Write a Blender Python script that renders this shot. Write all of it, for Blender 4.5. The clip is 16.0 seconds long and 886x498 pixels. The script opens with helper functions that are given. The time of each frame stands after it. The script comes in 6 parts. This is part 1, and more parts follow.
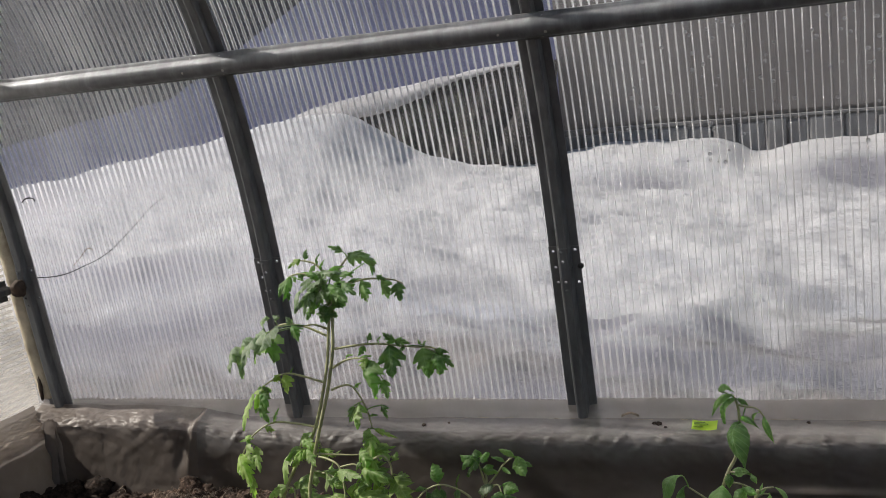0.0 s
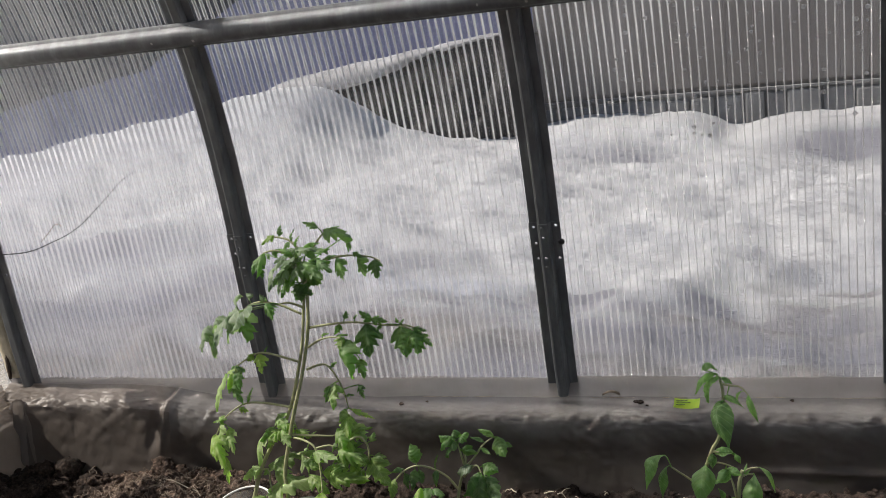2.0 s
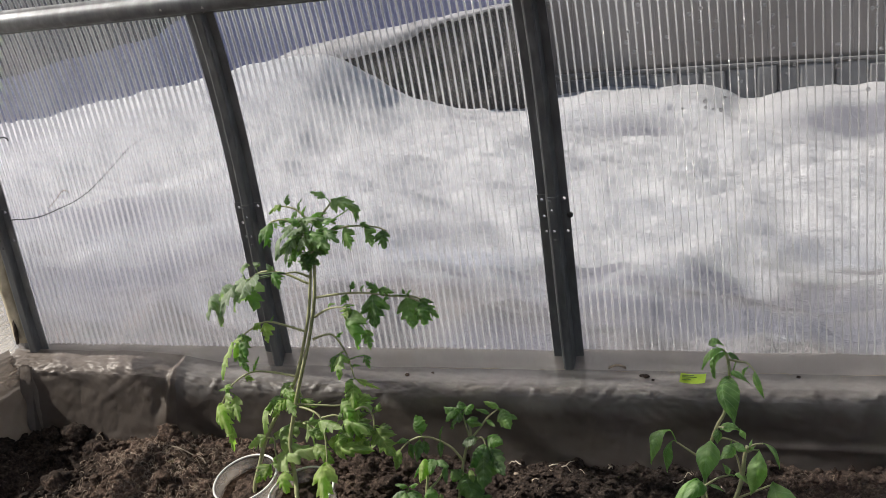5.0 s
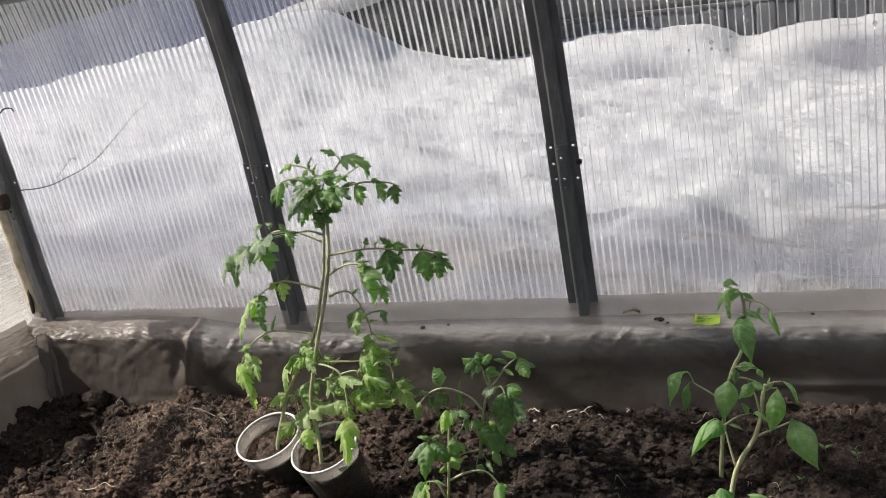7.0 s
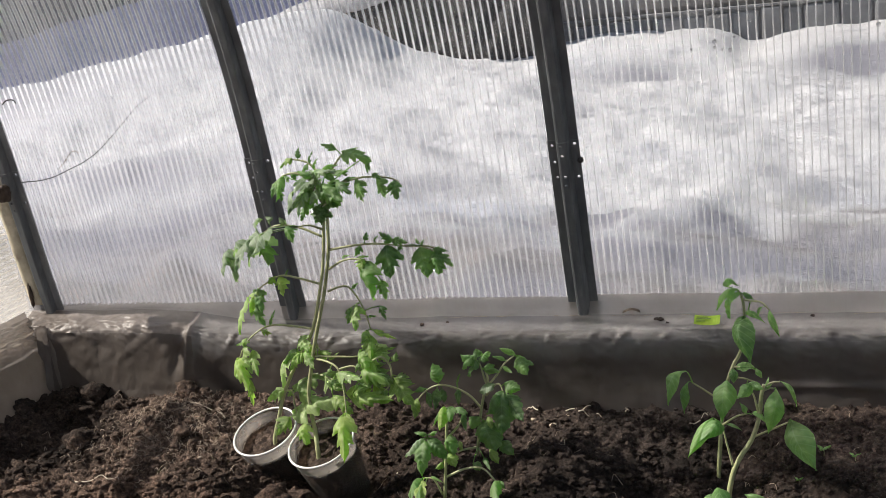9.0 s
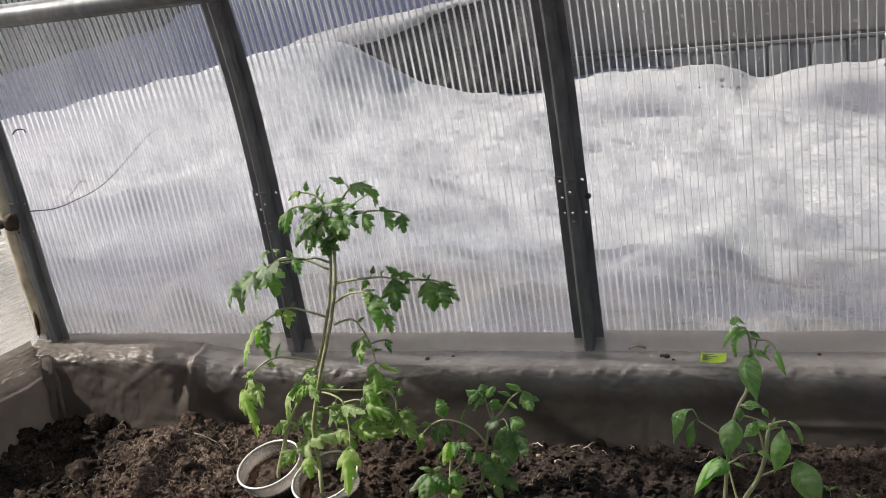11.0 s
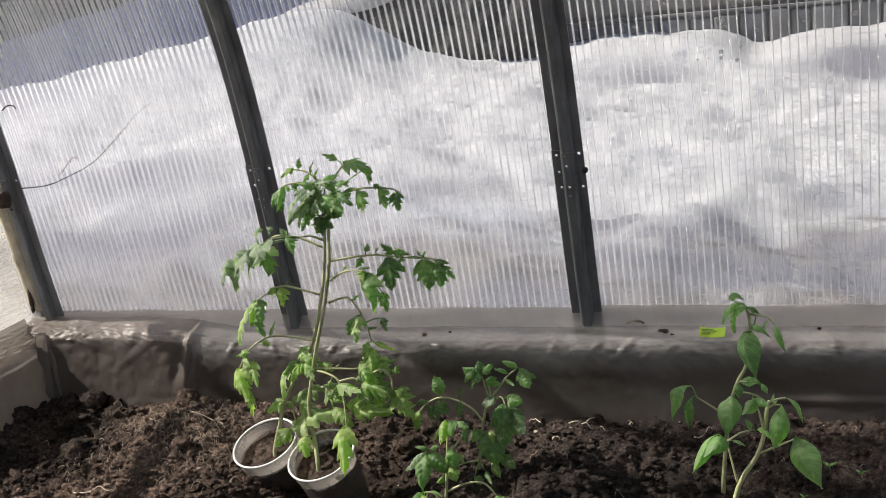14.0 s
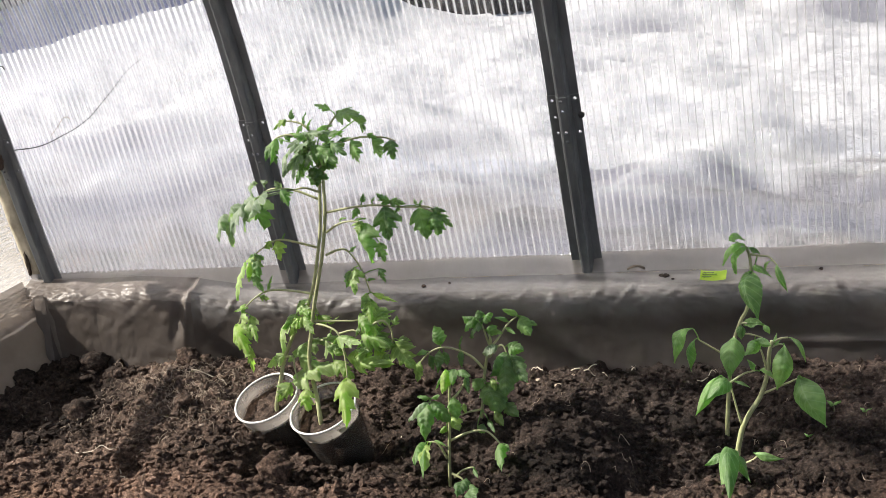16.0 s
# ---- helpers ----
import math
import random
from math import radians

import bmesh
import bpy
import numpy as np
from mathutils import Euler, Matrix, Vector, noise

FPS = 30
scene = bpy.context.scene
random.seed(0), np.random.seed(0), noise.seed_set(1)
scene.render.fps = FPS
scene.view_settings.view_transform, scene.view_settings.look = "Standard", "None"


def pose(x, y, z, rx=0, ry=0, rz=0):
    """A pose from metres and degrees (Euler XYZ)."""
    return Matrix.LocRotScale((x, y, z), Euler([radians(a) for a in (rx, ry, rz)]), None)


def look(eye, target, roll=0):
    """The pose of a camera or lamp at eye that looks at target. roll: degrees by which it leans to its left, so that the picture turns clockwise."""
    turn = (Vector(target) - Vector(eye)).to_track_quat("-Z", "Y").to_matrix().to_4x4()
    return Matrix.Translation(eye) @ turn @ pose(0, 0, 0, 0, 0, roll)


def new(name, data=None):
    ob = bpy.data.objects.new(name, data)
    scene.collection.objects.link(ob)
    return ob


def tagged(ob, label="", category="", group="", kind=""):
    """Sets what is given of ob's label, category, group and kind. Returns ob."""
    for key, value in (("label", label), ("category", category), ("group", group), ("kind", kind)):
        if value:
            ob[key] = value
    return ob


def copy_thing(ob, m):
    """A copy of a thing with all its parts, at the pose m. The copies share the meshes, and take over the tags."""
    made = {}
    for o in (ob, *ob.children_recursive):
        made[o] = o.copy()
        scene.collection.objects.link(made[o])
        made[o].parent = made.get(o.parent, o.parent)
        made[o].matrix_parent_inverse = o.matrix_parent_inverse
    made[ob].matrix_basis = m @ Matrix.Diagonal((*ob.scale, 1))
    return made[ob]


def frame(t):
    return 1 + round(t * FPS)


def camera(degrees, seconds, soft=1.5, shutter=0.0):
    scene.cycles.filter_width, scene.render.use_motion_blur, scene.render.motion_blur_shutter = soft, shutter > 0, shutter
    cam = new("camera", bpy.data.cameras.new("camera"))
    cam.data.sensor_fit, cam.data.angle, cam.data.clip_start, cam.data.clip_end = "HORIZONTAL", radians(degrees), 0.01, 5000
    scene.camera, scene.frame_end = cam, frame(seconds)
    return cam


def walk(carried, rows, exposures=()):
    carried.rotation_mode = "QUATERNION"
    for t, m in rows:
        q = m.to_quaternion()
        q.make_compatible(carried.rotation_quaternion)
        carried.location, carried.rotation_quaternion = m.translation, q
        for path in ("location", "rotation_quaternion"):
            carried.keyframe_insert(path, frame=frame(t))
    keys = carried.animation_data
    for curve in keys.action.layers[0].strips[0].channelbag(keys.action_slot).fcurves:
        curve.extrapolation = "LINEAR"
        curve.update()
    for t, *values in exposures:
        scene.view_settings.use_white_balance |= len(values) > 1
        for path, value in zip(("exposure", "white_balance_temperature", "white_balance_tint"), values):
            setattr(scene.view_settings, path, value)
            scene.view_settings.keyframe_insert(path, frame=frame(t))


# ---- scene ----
cam = camera(40.3, 16.0, soft=0.7)
PATH = [
    (0, (1.049, -2.2, 0.662), (0.43, -0.323, 0.355), -5.2),
    (0.5, (1.039, -2.183, 0.67), (0.436, -0.304, 0.347), -5.1),
    (1, (1.02, -2.168, 0.653), (0.436, -0.283, 0.325), -4.0),
    (1.5, (1.024, -2.156, 0.649), (0.444, -0.272, 0.313), -3.9),
    (2, (1.03, -2.153, 0.659), (0.448, -0.273, 0.305), -5.1),
    (2.5, (1.024, -2.153, 0.662), (0.443, -0.274, 0.301), -5.0),
    (3, (1.026, -2.146, 0.659), (0.439, -0.27, 0.293), -5.0),
    (3.5, (1.023, -2.134, 0.651), (0.428, -0.261, 0.276), -4.4),
    (4, (1.026, -2.147, 0.655), (0.431, -0.278, 0.265), -4.3),
    (6.3, (1.03, -2.146, 0.667), (0.42, -0.287, 0.252), -5.3),
    (6.5, (1.026, -2.146, 0.691), (0.418, -0.295, 0.238), -7.5),
    (7, (1.015, -2.156, 0.665), (0.413, -0.311, 0.186), -6.9),
    (7.5, (1.019, -2.156, 0.666), (0.41, -0.313, 0.184), -5.8),
    (8, (1.013, -2.159, 0.67), (0.407, -0.316, 0.182), -6.0),
    (8.5, (1.016, -2.161, 0.654), (0.408, -0.315, 0.18), -6.3),
    (9, (1.019, -2.154, 0.653), (0.412, -0.309, 0.179), -6.2),
    (9.5, (1.024, -2.156, 0.63), (0.408, -0.299, 0.211), -5.7),
    (12, (1.013, -2.149, 0.673), (0.401, -0.295, 0.241), -5.5),
    (12.5, (1.017, -2.144, 0.663), (0.402, -0.293, 0.22), -5.9),
    (13, (1.01, -2.141, 0.666), (0.398, -0.292, 0.213), -5.8),
    (13.5, (1.013, -2.135, 0.677), (0.402, -0.29, 0.207), -5.1),
    (14, (1.019, -2.125, 0.67), (0.402, -0.284, 0.192), -6.0),
    (14.5, (1.009, -2.089, 0.681), (0.383, -0.263, 0.159), -4.5),
    (15, (0.997, -2.092, 0.666), (0.374, -0.279, 0.097), -4.3),
    (15.5, (1.009, -2.106, 0.638), (0.385, -0.287, 0.088), -6.2),
    (16, (1.019, -2.112, 0.646), (0.398, -0.29, 0.106), -7.6),
]
walk(cam, [(t, look(e, g, r)) for t, e, g, r in PATH],
     exposures=[(0, 0.16), (4, 0.27), (6.3, 0.27), (7, 0.54), (9, 0.57), (9.7, 0.43), (11.8, 0.37), (13.5, 0.5), (14.5, 0.69), (15, 0.88), (16, 0.92)])

# ---- light ----
world = bpy.data.worlds.new("sky")
scene.world = world
world.use_nodes = True
wn = world.node_tree.nodes
sky = wn.new("ShaderNodeTexSky")
sky.sky_type = "NISHITA"
sky.sun_disc = False
SUN_EL, SUN_AZ = 40.5, -98.5        # degrees above the horizon; azimuth from +y towards +x
sky.sun_elevation = radians(SUN_EL)
sky.sun_rotation = radians(SUN_AZ)
wn["Background"].inputs[1].default_value = 0.07
world.node_tree.links.new(sky.outputs[0], wn["Background"].inputs[0])
sun_data = bpy.data.lights.new("sun", "SUN")
sun_data.energy, sun_data.angle, sun_data.color = 5.0, radians(0.8), (1.0, 0.935, 0.835)
sun = new("sun", sun_data)
_ce = math.cos(radians(SUN_EL))
sun_from = Vector((_ce * math.sin(radians(SUN_AZ)), _ce * math.cos(radians(SUN_AZ)), math.sin(radians(SUN_EL))))
sun.matrix_world = look(sun_from * 30, (0, 0, 0))


# ---- materials ----
def material(name):
    m = bpy.data.materials.new(name)
    m.use_nodes = True
    t = m.node_tree
    return m, t, t.nodes["Principled BSDF"], t.nodes["Material Output"]


def add(t, kind, **inputs):
    n = t.nodes.new("ShaderNode" + kind)
    for k, v in inputs.items():
        n.inputs[k.replace("_", " ")].default_value = v
    return n


def ramp(t, source, stops):
    r = t.nodes.new("ShaderNodeValToRGB")
    r.color_ramp.elements[0].position, r.color_ramp.elements[0].color = stops[0][0], (*stops[0][1], 1)
    r.color_ramp.elements[1].position, r.color_ramp.elements[1].color = stops[-1][0], (*stops[-1][1], 1)
    for p, c in stops[1:-1]:
        e = r.color_ramp.elements.new(p)
        e.color = (*c, 1)
    t.links.new(source, r.inputs[0])
    return r


def coords(t, scale=(1, 1, 1)):
    c = t.nodes.new("ShaderNodeTexCoord")
    m = t.nodes.new("ShaderNodeMapping")
    m.inputs["Scale"].default_value = scale
    t.links.new(c.outputs["Object"], m.inputs[0])
    return m.outputs[0]


def noisy(t, vec, scale, detail=5, rough=0.6):
    n = add(t, "TexNoise", Scale=scale, Detail=detail, Roughness=rough)
    t.links.new(vec, n.inputs["Vector"])
    return n.outputs[0]


def bump(t, height, strength, distance, shader):
    b = add(t, "Bump", Strength=strength, Distance=distance)
    t.links.new(height, b.inputs["Height"])
    t.links.new(b.outputs[0], shader.inputs["Normal"])
    return b


def mottled(name, stops, scale, rough=0.6, metal=0.0, bump_scale=0, bump_d=0.001, stretch=(1, 1, 1), detail=6, bump_s=0.5):
    m, t, p, o = material(name)
    v = coords(t, stretch)
    r = ramp(t, noisy(t, v, scale, detail), stops)
    t.links.new(r.outputs[0], p.inputs["Base Color"])
    p.inputs["Roughness"].default_value, p.inputs["Metallic"].default_value = rough, metal
    if bump_scale:
        bump(t, noisy(t, v, bump_scale, 8, 0.65), bump_s, bump_d, p)
    return m


def steel_material():
    m, t, p, o = material("galvanised_steel")
    v = coords(t, (30, 30, 6))
    r = ramp(t, noisy(t, v, 1.4, 6), [(0.25, (0.09, 0.095, 0.102)), (0.55, (0.15, 0.157, 0.167)), (0.8, (0.24, 0.249, 0.262))])
    t.links.new(r.outputs[0], p.inputs["Base Color"])
    p.inputs["Metallic"].default_value = 0.5
    rr = ramp(t, noisy(t, v, 3.0), [(0.3, (0.42, 0.42, 0.42)), (0.7, (0.6, 0.6, 0.6))])
    t.links.new(rr.outputs[0], p.inputs["Roughness"])
    bump(t, noisy(t, v, 8.0), 0.15, 0.0006, p)
    return m


def sheet_material(name, haze, tint, gloss, back=0.35, splash=0.0, blur=0.0):
    """Clear plastic skin: mostly see-through, a little milky, a little shiny."""
    m, t, p, o = material(name)
    t.nodes.remove(p)
    v = coords(t, (1, 1, 1))
    clear = add(t, "BsdfTransparent", Color=(*tint, 1))
    milk = add(t, "BsdfTranslucent", Color=(0.92, 0.92, 0.93, 1))
    white = add(t, "BsdfDiffuse", Color=(0.75, 0.75, 0.74, 1))
    both = add(t, "MixShader", Fac=back)
    t.links.new(milk.outputs[0], both.inputs[1])
    t.links.new(white.outputs[0], both.inputs[2])
    dirt = ramp(t, noisy(t, v, 5.0, 7), [(0.35, (haze * 0.6,) * 3), (0.7, (haze * 1.5,) * 3)])
    body = t.nodes.new("ShaderNodeMixShader")
    t.links.new(dirt.outputs[0], body.inputs[0])
    if splash:
        # soil splashes and condensation low on the sheet
        sep = t.nodes.new("ShaderNodeSeparateXYZ")
        t.links.new(v, sep.inputs[0])
        low = t.nodes.new("ShaderNodeMapRange")
        low.inputs["From Min"].default_value, low.inputs["From Max"].default_value = 0.0, 0.22
        low.inputs["To Min"].default_value, low.inputs["To Max"].default_value = splash, 0.0
        t.links.new(sep.outputs[2], low.inputs[0])
        blot = t.nodes.new("ShaderNodeMath")
        blot.operation = "MULTIPLY"
        t.links.new(low.outputs[0], blot.inputs[0])
        t.links.new(noisy(t, v, 7.0, 6), blot.inputs[1])
        both_dirt = t.nodes.new("ShaderNodeMath")
        t.links.new(dirt.outputs[0], both_dirt.inputs[0])
        t.links.new(blot.outputs[0], both_dirt.inputs[1])
        t.links.new(both_dirt.outputs[0], body.inputs[0])
    through_it = clear
    if blur:
        # drawn plastic is uneven, so part of what shows through is smeared
        uneven = add(t, "BsdfRefraction", Color=(*tint, 1), Roughness=0.32, IOR=1.12)
        through_it = add(t, "MixShader", Fac=blur)
        t.links.new(clear.outputs[0], through_it.inputs[1])
        t.links.new(uneven.outputs[0], through_it.inputs[2])
    t.links.new(through_it.outputs[0], body.inputs[1])
    t.links.new(both.outputs[0], body.inputs[2])
    shine = add(t, "BsdfGlossy", Roughness=0.12)
    fres = add(t, "Fresnel", IOR=1.4)
    scale = t.nodes.new("ShaderNodeMath")
    scale.operation = "MULTIPLY"
    scale.inputs[1].default_value = gloss
    t.links.new(fres.outputs[0], scale.inputs[0])
    out = t.nodes.new("ShaderNodeMixShader")
    t.links.new(scale.outputs[0], out.inputs[0])
    t.links.new(body.outputs[0], out.inputs[1])
    t.links.new(shine.outputs[0], out.inputs[2])
    t.links.new(out.outputs[0], o.inputs[0])
    return m


def film_material(name, see, glow, tones, lit_top=None):
    """Dusty translucent polythene; the last argument paints its lit upper side in lighter tones."""
    m, t, p, o = material(name)
    v = coords(t)
    r = ramp(t, noisy(t, v, 9, 8), tones)
    t.links.new(r.outputs[0], p.inputs["Base Color"])
    if lit_top:
        top = ramp(t, noisy(t, v, 9, 8), lit_top)
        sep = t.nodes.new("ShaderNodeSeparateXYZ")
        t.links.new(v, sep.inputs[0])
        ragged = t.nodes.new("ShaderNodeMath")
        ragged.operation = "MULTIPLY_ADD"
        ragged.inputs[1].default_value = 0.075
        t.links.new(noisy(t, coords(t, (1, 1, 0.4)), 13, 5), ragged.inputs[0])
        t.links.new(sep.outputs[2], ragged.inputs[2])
        lit_share = t.nodes.new("ShaderNodeMapRange")
        lit_share.inputs["From Min"].default_value, lit_share.inputs["From Max"].default_value = -0.064, -0.03
        t.links.new(ragged.outputs[0], lit_share.inputs[0])
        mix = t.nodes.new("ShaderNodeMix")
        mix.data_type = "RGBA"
        t.links.new(lit_share.outputs[0], mix.inputs[0])
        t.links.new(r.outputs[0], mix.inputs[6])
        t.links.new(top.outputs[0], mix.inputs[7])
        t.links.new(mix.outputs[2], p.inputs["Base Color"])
    p.inputs["Roughness"].default_value = 0.46
    p.inputs["Specular IOR Level"].default_value = 0.42
    creased = None
    for stretch, size in (((1, 0.6, 1.2), 8), ((1.4, 1, 0.7), 24)):
        off = t.nodes.new("ShaderNodeMath")
        off.operation, off.inputs[1].default_value = "SUBTRACT", 0.5
        t.links.new(noisy(t, coords(t, stretch), size, 2.5, 0.5), off.inputs[0])
        fold = t.nodes.new("ShaderNodeMath")
        fold.operation = "ABSOLUTE"
        t.links.new(off.outputs[0], fold.inputs[0])
        if creased is None:
            creased = fold
        else:
            both = t.nodes.new("ShaderNodeMath")
            both.operation, both.inputs[1].default_value = "MULTIPLY_ADD", 0.5
            t.links.new(fold.outputs[0], both.inputs[0])
            t.links.new(creased.outputs[0], both.inputs[2])
            creased = both
    bump(t, creased.outputs[0], 0.6, 0.012, p)
    clear = add(t, "BsdfTransparent", Color=(0.95, 0.93, 0.9, 1))
    milk = add(t, "BsdfTranslucent", Color=(0.34, 0.31, 0.3, 1))
    a = add(t, "MixShader", Fac=glow)
    t.links.new(p.outputs[0], a.inputs[1])
    t.links.new(milk.outputs[0], a.inputs[2])
    b = add(t, "MixShader", Fac=see)
    t.links.new(a.outputs[0], b.inputs[1])
    t.links.new(clear.outputs[0], b.inputs[2])
    t.links.new(b.outputs[0], o.inputs[0])
    return m


def soil_material(name, dark=1.0):
    m, t, p, o = material(name)
    v = coords(t)
    a = ramp(t, noisy(t, v, 9, 9), [(0.32, (0.024 * dark, 0.0185 * dark, 0.0155 * dark)), (0.52, (0.073 * dark, 0.057 * dark, 0.05 * dark)), (0.78, (0.2 * dark, 0.16 * dark, 0.14 * dark))])
    fine = ramp(t, noisy(t, v, 160, 4), [(0.36, (0.4, 0.39, 0.39)), (0.55, (0.95, 0.93, 0.91)), (0.7, (1.85, 1.8, 1.74))])
    mix = t.nodes.new("ShaderNodeMix")
    mix.data_type, mix.blend_type = "RGBA", "MULTIPLY"
    mix.inputs[0].default_value = 1.0
    t.links.new(a.outputs[0], mix.inputs[6])
    t.links.new(fine.outputs[0], mix.inputs[7])
    # damp by peppers, dry and strawy by cups; board shade and sun painted in
    sep = t.nodes.new("ShaderNodeSeparateXYZ")
    t.links.new(t.nodes.new("ShaderNodeNewGeometry").outputs["Position"], sep.inputs[0])
    wob = t.nodes.new("ShaderNodeMath")
    wob.operation = "MULTIPLY_ADD"
    wob.inputs[1].default_value = 0.25
    along = t.nodes.new("ShaderNodeMapRange")
    along.inputs["From Min"].default_value, along.inputs["From Max"].default_value = -0.6, 1.4
    t.links.new(sep.outputs[0], along.inputs[0])
    t.links.new(noisy(t, v, 5, 5), wob.inputs[0])
    t.links.new(along.outputs[0], wob.inputs[2])
    damp_shade = ramp(t, wob.outputs[0], [(0.175, (0.58, 0.54, 0.52)), (0.235, (0.75, 0.69, 0.65)), (0.285, (1.6, 1.45, 1.33)), (0.34, (2.1, 1.9, 1.72)), (0.45, (1.5, 1.37, 1.27)), (0.6, (0.85, 0.79, 0.75)), (0.78, (0.46, 0.44, 0.435)), (0.92, (0.75, 0.7, 0.67))])
    shaded_soil = t.nodes.new("ShaderNodeMix")
    shaded_soil.data_type, shaded_soil.blend_type = "RGBA", "MULTIPLY"
    shaded_soil.inputs[0].default_value = 1.0
    t.links.new(mix.outputs[2], shaded_soil.inputs[6])
    t.links.new(damp_shade.outputs[0], shaded_soil.inputs[7])
    # sunlit brightness of the soil painted in, rising towards the path
    front_y = t.nodes.new("ShaderNodeMath")
    front_y.operation, front_y.inputs[1].default_value = "MULTIPLY_ADD", 0.25
    t.links.new(noisy(t, v, 6, 5), front_y.inputs[0])
    t.links.new(sep.outputs[1], front_y.inputs[2])
    shift = t.nodes.new("ShaderNodeMapRange")
    shift.inputs["From Min"].default_value, shift.inputs["From Max"].default_value = -0.34, -0.48
    t.links.new(front_y.outputs[0], shift.inputs[0])
    dry = ramp(t, shift.outputs[0], [(0.0, (1, 1, 1)), (1.0, (1.75, 1.6, 1.5))])
    sun_front = t.nodes.new("ShaderNodeMix")
    sun_front.data_type, sun_front.blend_type = "RGBA", "MULTIPLY"
    sun_front.inputs[0].default_value = 1.0
    t.links.new(shaded_soil.outputs[2], sun_front.inputs[6])
    t.links.new(dry.outputs[0], sun_front.inputs[7])
    t.links.new(sun_front.outputs[2], p.inputs["Base Color"])
    p.inputs["Roughness"].default_value = 0.9
    p.inputs["Specular IOR Level"].default_value = 0.2
    bump(t, noisy(t, v, 90, 9, 0.75), 1.0, 0.014, p)
    return m


def leaf_material(name, low, mid, high, glow):
    m, t, p, o = material(name)
    v = coords(t)
    info = t.nodes.new("ShaderNodeObjectInfo")
    mixf = t.nodes.new("ShaderNodeMath")
    mixf.operation = "MULTIPLY_ADD"
    mixf.inputs[1].default_value = 0.42
    t.links.new(info.outputs["Random"], mixf.inputs[0])
    t.links.new(noisy(t, v, 40, 5), mixf.inputs[2])
    r = ramp(t, mixf.outputs[0], [(0.4, low), (0.65, mid), (0.92, high)])
    t.links.new(r.outputs[0], p.inputs["Base Color"])
    p.inputs["Roughness"].default_value = 0.46
    p.inputs["Specular IOR Level"].default_value = 0.5
    uv = t.nodes.new("ShaderNodeTexCoord")
    suv = t.nodes.new("ShaderNodeSeparateXYZ")
    t.links.new(uv.outputs["UV"], suv.inputs[0])
    off = t.nodes.new("ShaderNodeMath")
    off.operation = "SUBTRACT"
    off.inputs[1].default_value = 0.5
    t.links.new(suv.outputs[1], off.inputs[0])
    mid = t.nodes.new("ShaderNodeMath")
    mid.operation = "ABSOLUTE"
    t.links.new(off.outputs[0], mid.inputs[0])
    fan = t.nodes.new("ShaderNodeMath")
    fan.operation = "MULTIPLY_ADD"
    fan.inputs[1].default_value = -2.4
    slide = t.nodes.new("ShaderNodeMath")
    slide.operation = "MULTIPLY"
    slide.inputs[1].default_value = 6.5
    t.links.new(suv.outputs[0], slide.inputs[0])
    t.links.new(mid.outputs[0], fan.inputs[0])
    t.links.new(slide.outputs[0], fan.inputs[2])
    tri = t.nodes.new("ShaderNodeMath")
    tri.operation = "PINGPONG"
    tri.inputs[1].default_value = 0.5
    t.links.new(fan.outputs[0], tri.inputs[0])
    scaled = t.nodes.new("ShaderNodeMath")
    scaled.operation = "MULTIPLY"
    scaled.inputs[1].default_value = 0.35
    t.links.new(tri.outputs[0], scaled.inputs[0])
    least = t.nodes.new("ShaderNodeMath")
    least.operation = "MINIMUM"
    t.links.new(mid.outputs[0], least.inputs[0])
    t.links.new(scaled.outputs[0], least.inputs[1])
    vein = ramp(t, least.outputs[0], [(0.008, (1, 1, 1)), (0.035, (0, 0, 0))])
    tone = t.nodes.new("ShaderNodeMix")
    tone.data_type = "RGBA"
    tone.inputs[7].default_value = (high[0] * 1.5, high[1] * 1.35, high[2] * 1.7, 1)
    half = t.nodes.new("ShaderNodeMath")
    half.operation = "MULTIPLY"
    half.inputs[1].default_value = 0.7
    t.links.new(vein.outputs[0], half.inputs[0])
    t.links.new(half.outputs[0], tone.inputs[0])
    t.links.new(r.outputs[0], tone.inputs[6])
    t.links.new(tone.outputs[2], p.inputs["Base Color"])
    bump(t, noisy(t, v, 170, 6, 0.7), 0.6, 0.0025, p)
    tr = t.nodes.new("ShaderNodeBsdfTranslucent")
    warm = t.nodes.new("ShaderNodeMix")
    warm.data_type, warm.blend_type = "RGBA", "MULTIPLY"
    warm.inputs[0].default_value = 1.0
    warm.inputs[7].default_value = (glow * 0.95, glow * 1.25, glow * 0.5, 1)
    t.links.new(r.outputs[0], warm.inputs[6])
    t.links.new(warm.outputs[2], tr.inputs[0])
    a = add(t, "MixShader", Fac=0.45)
    t.links.new(p.outputs[0], a.inputs[1])
    t.links.new(tr.outputs[0], a.inputs[2])
    t.links.new(a.outputs[0], o.inputs[0])
    return m


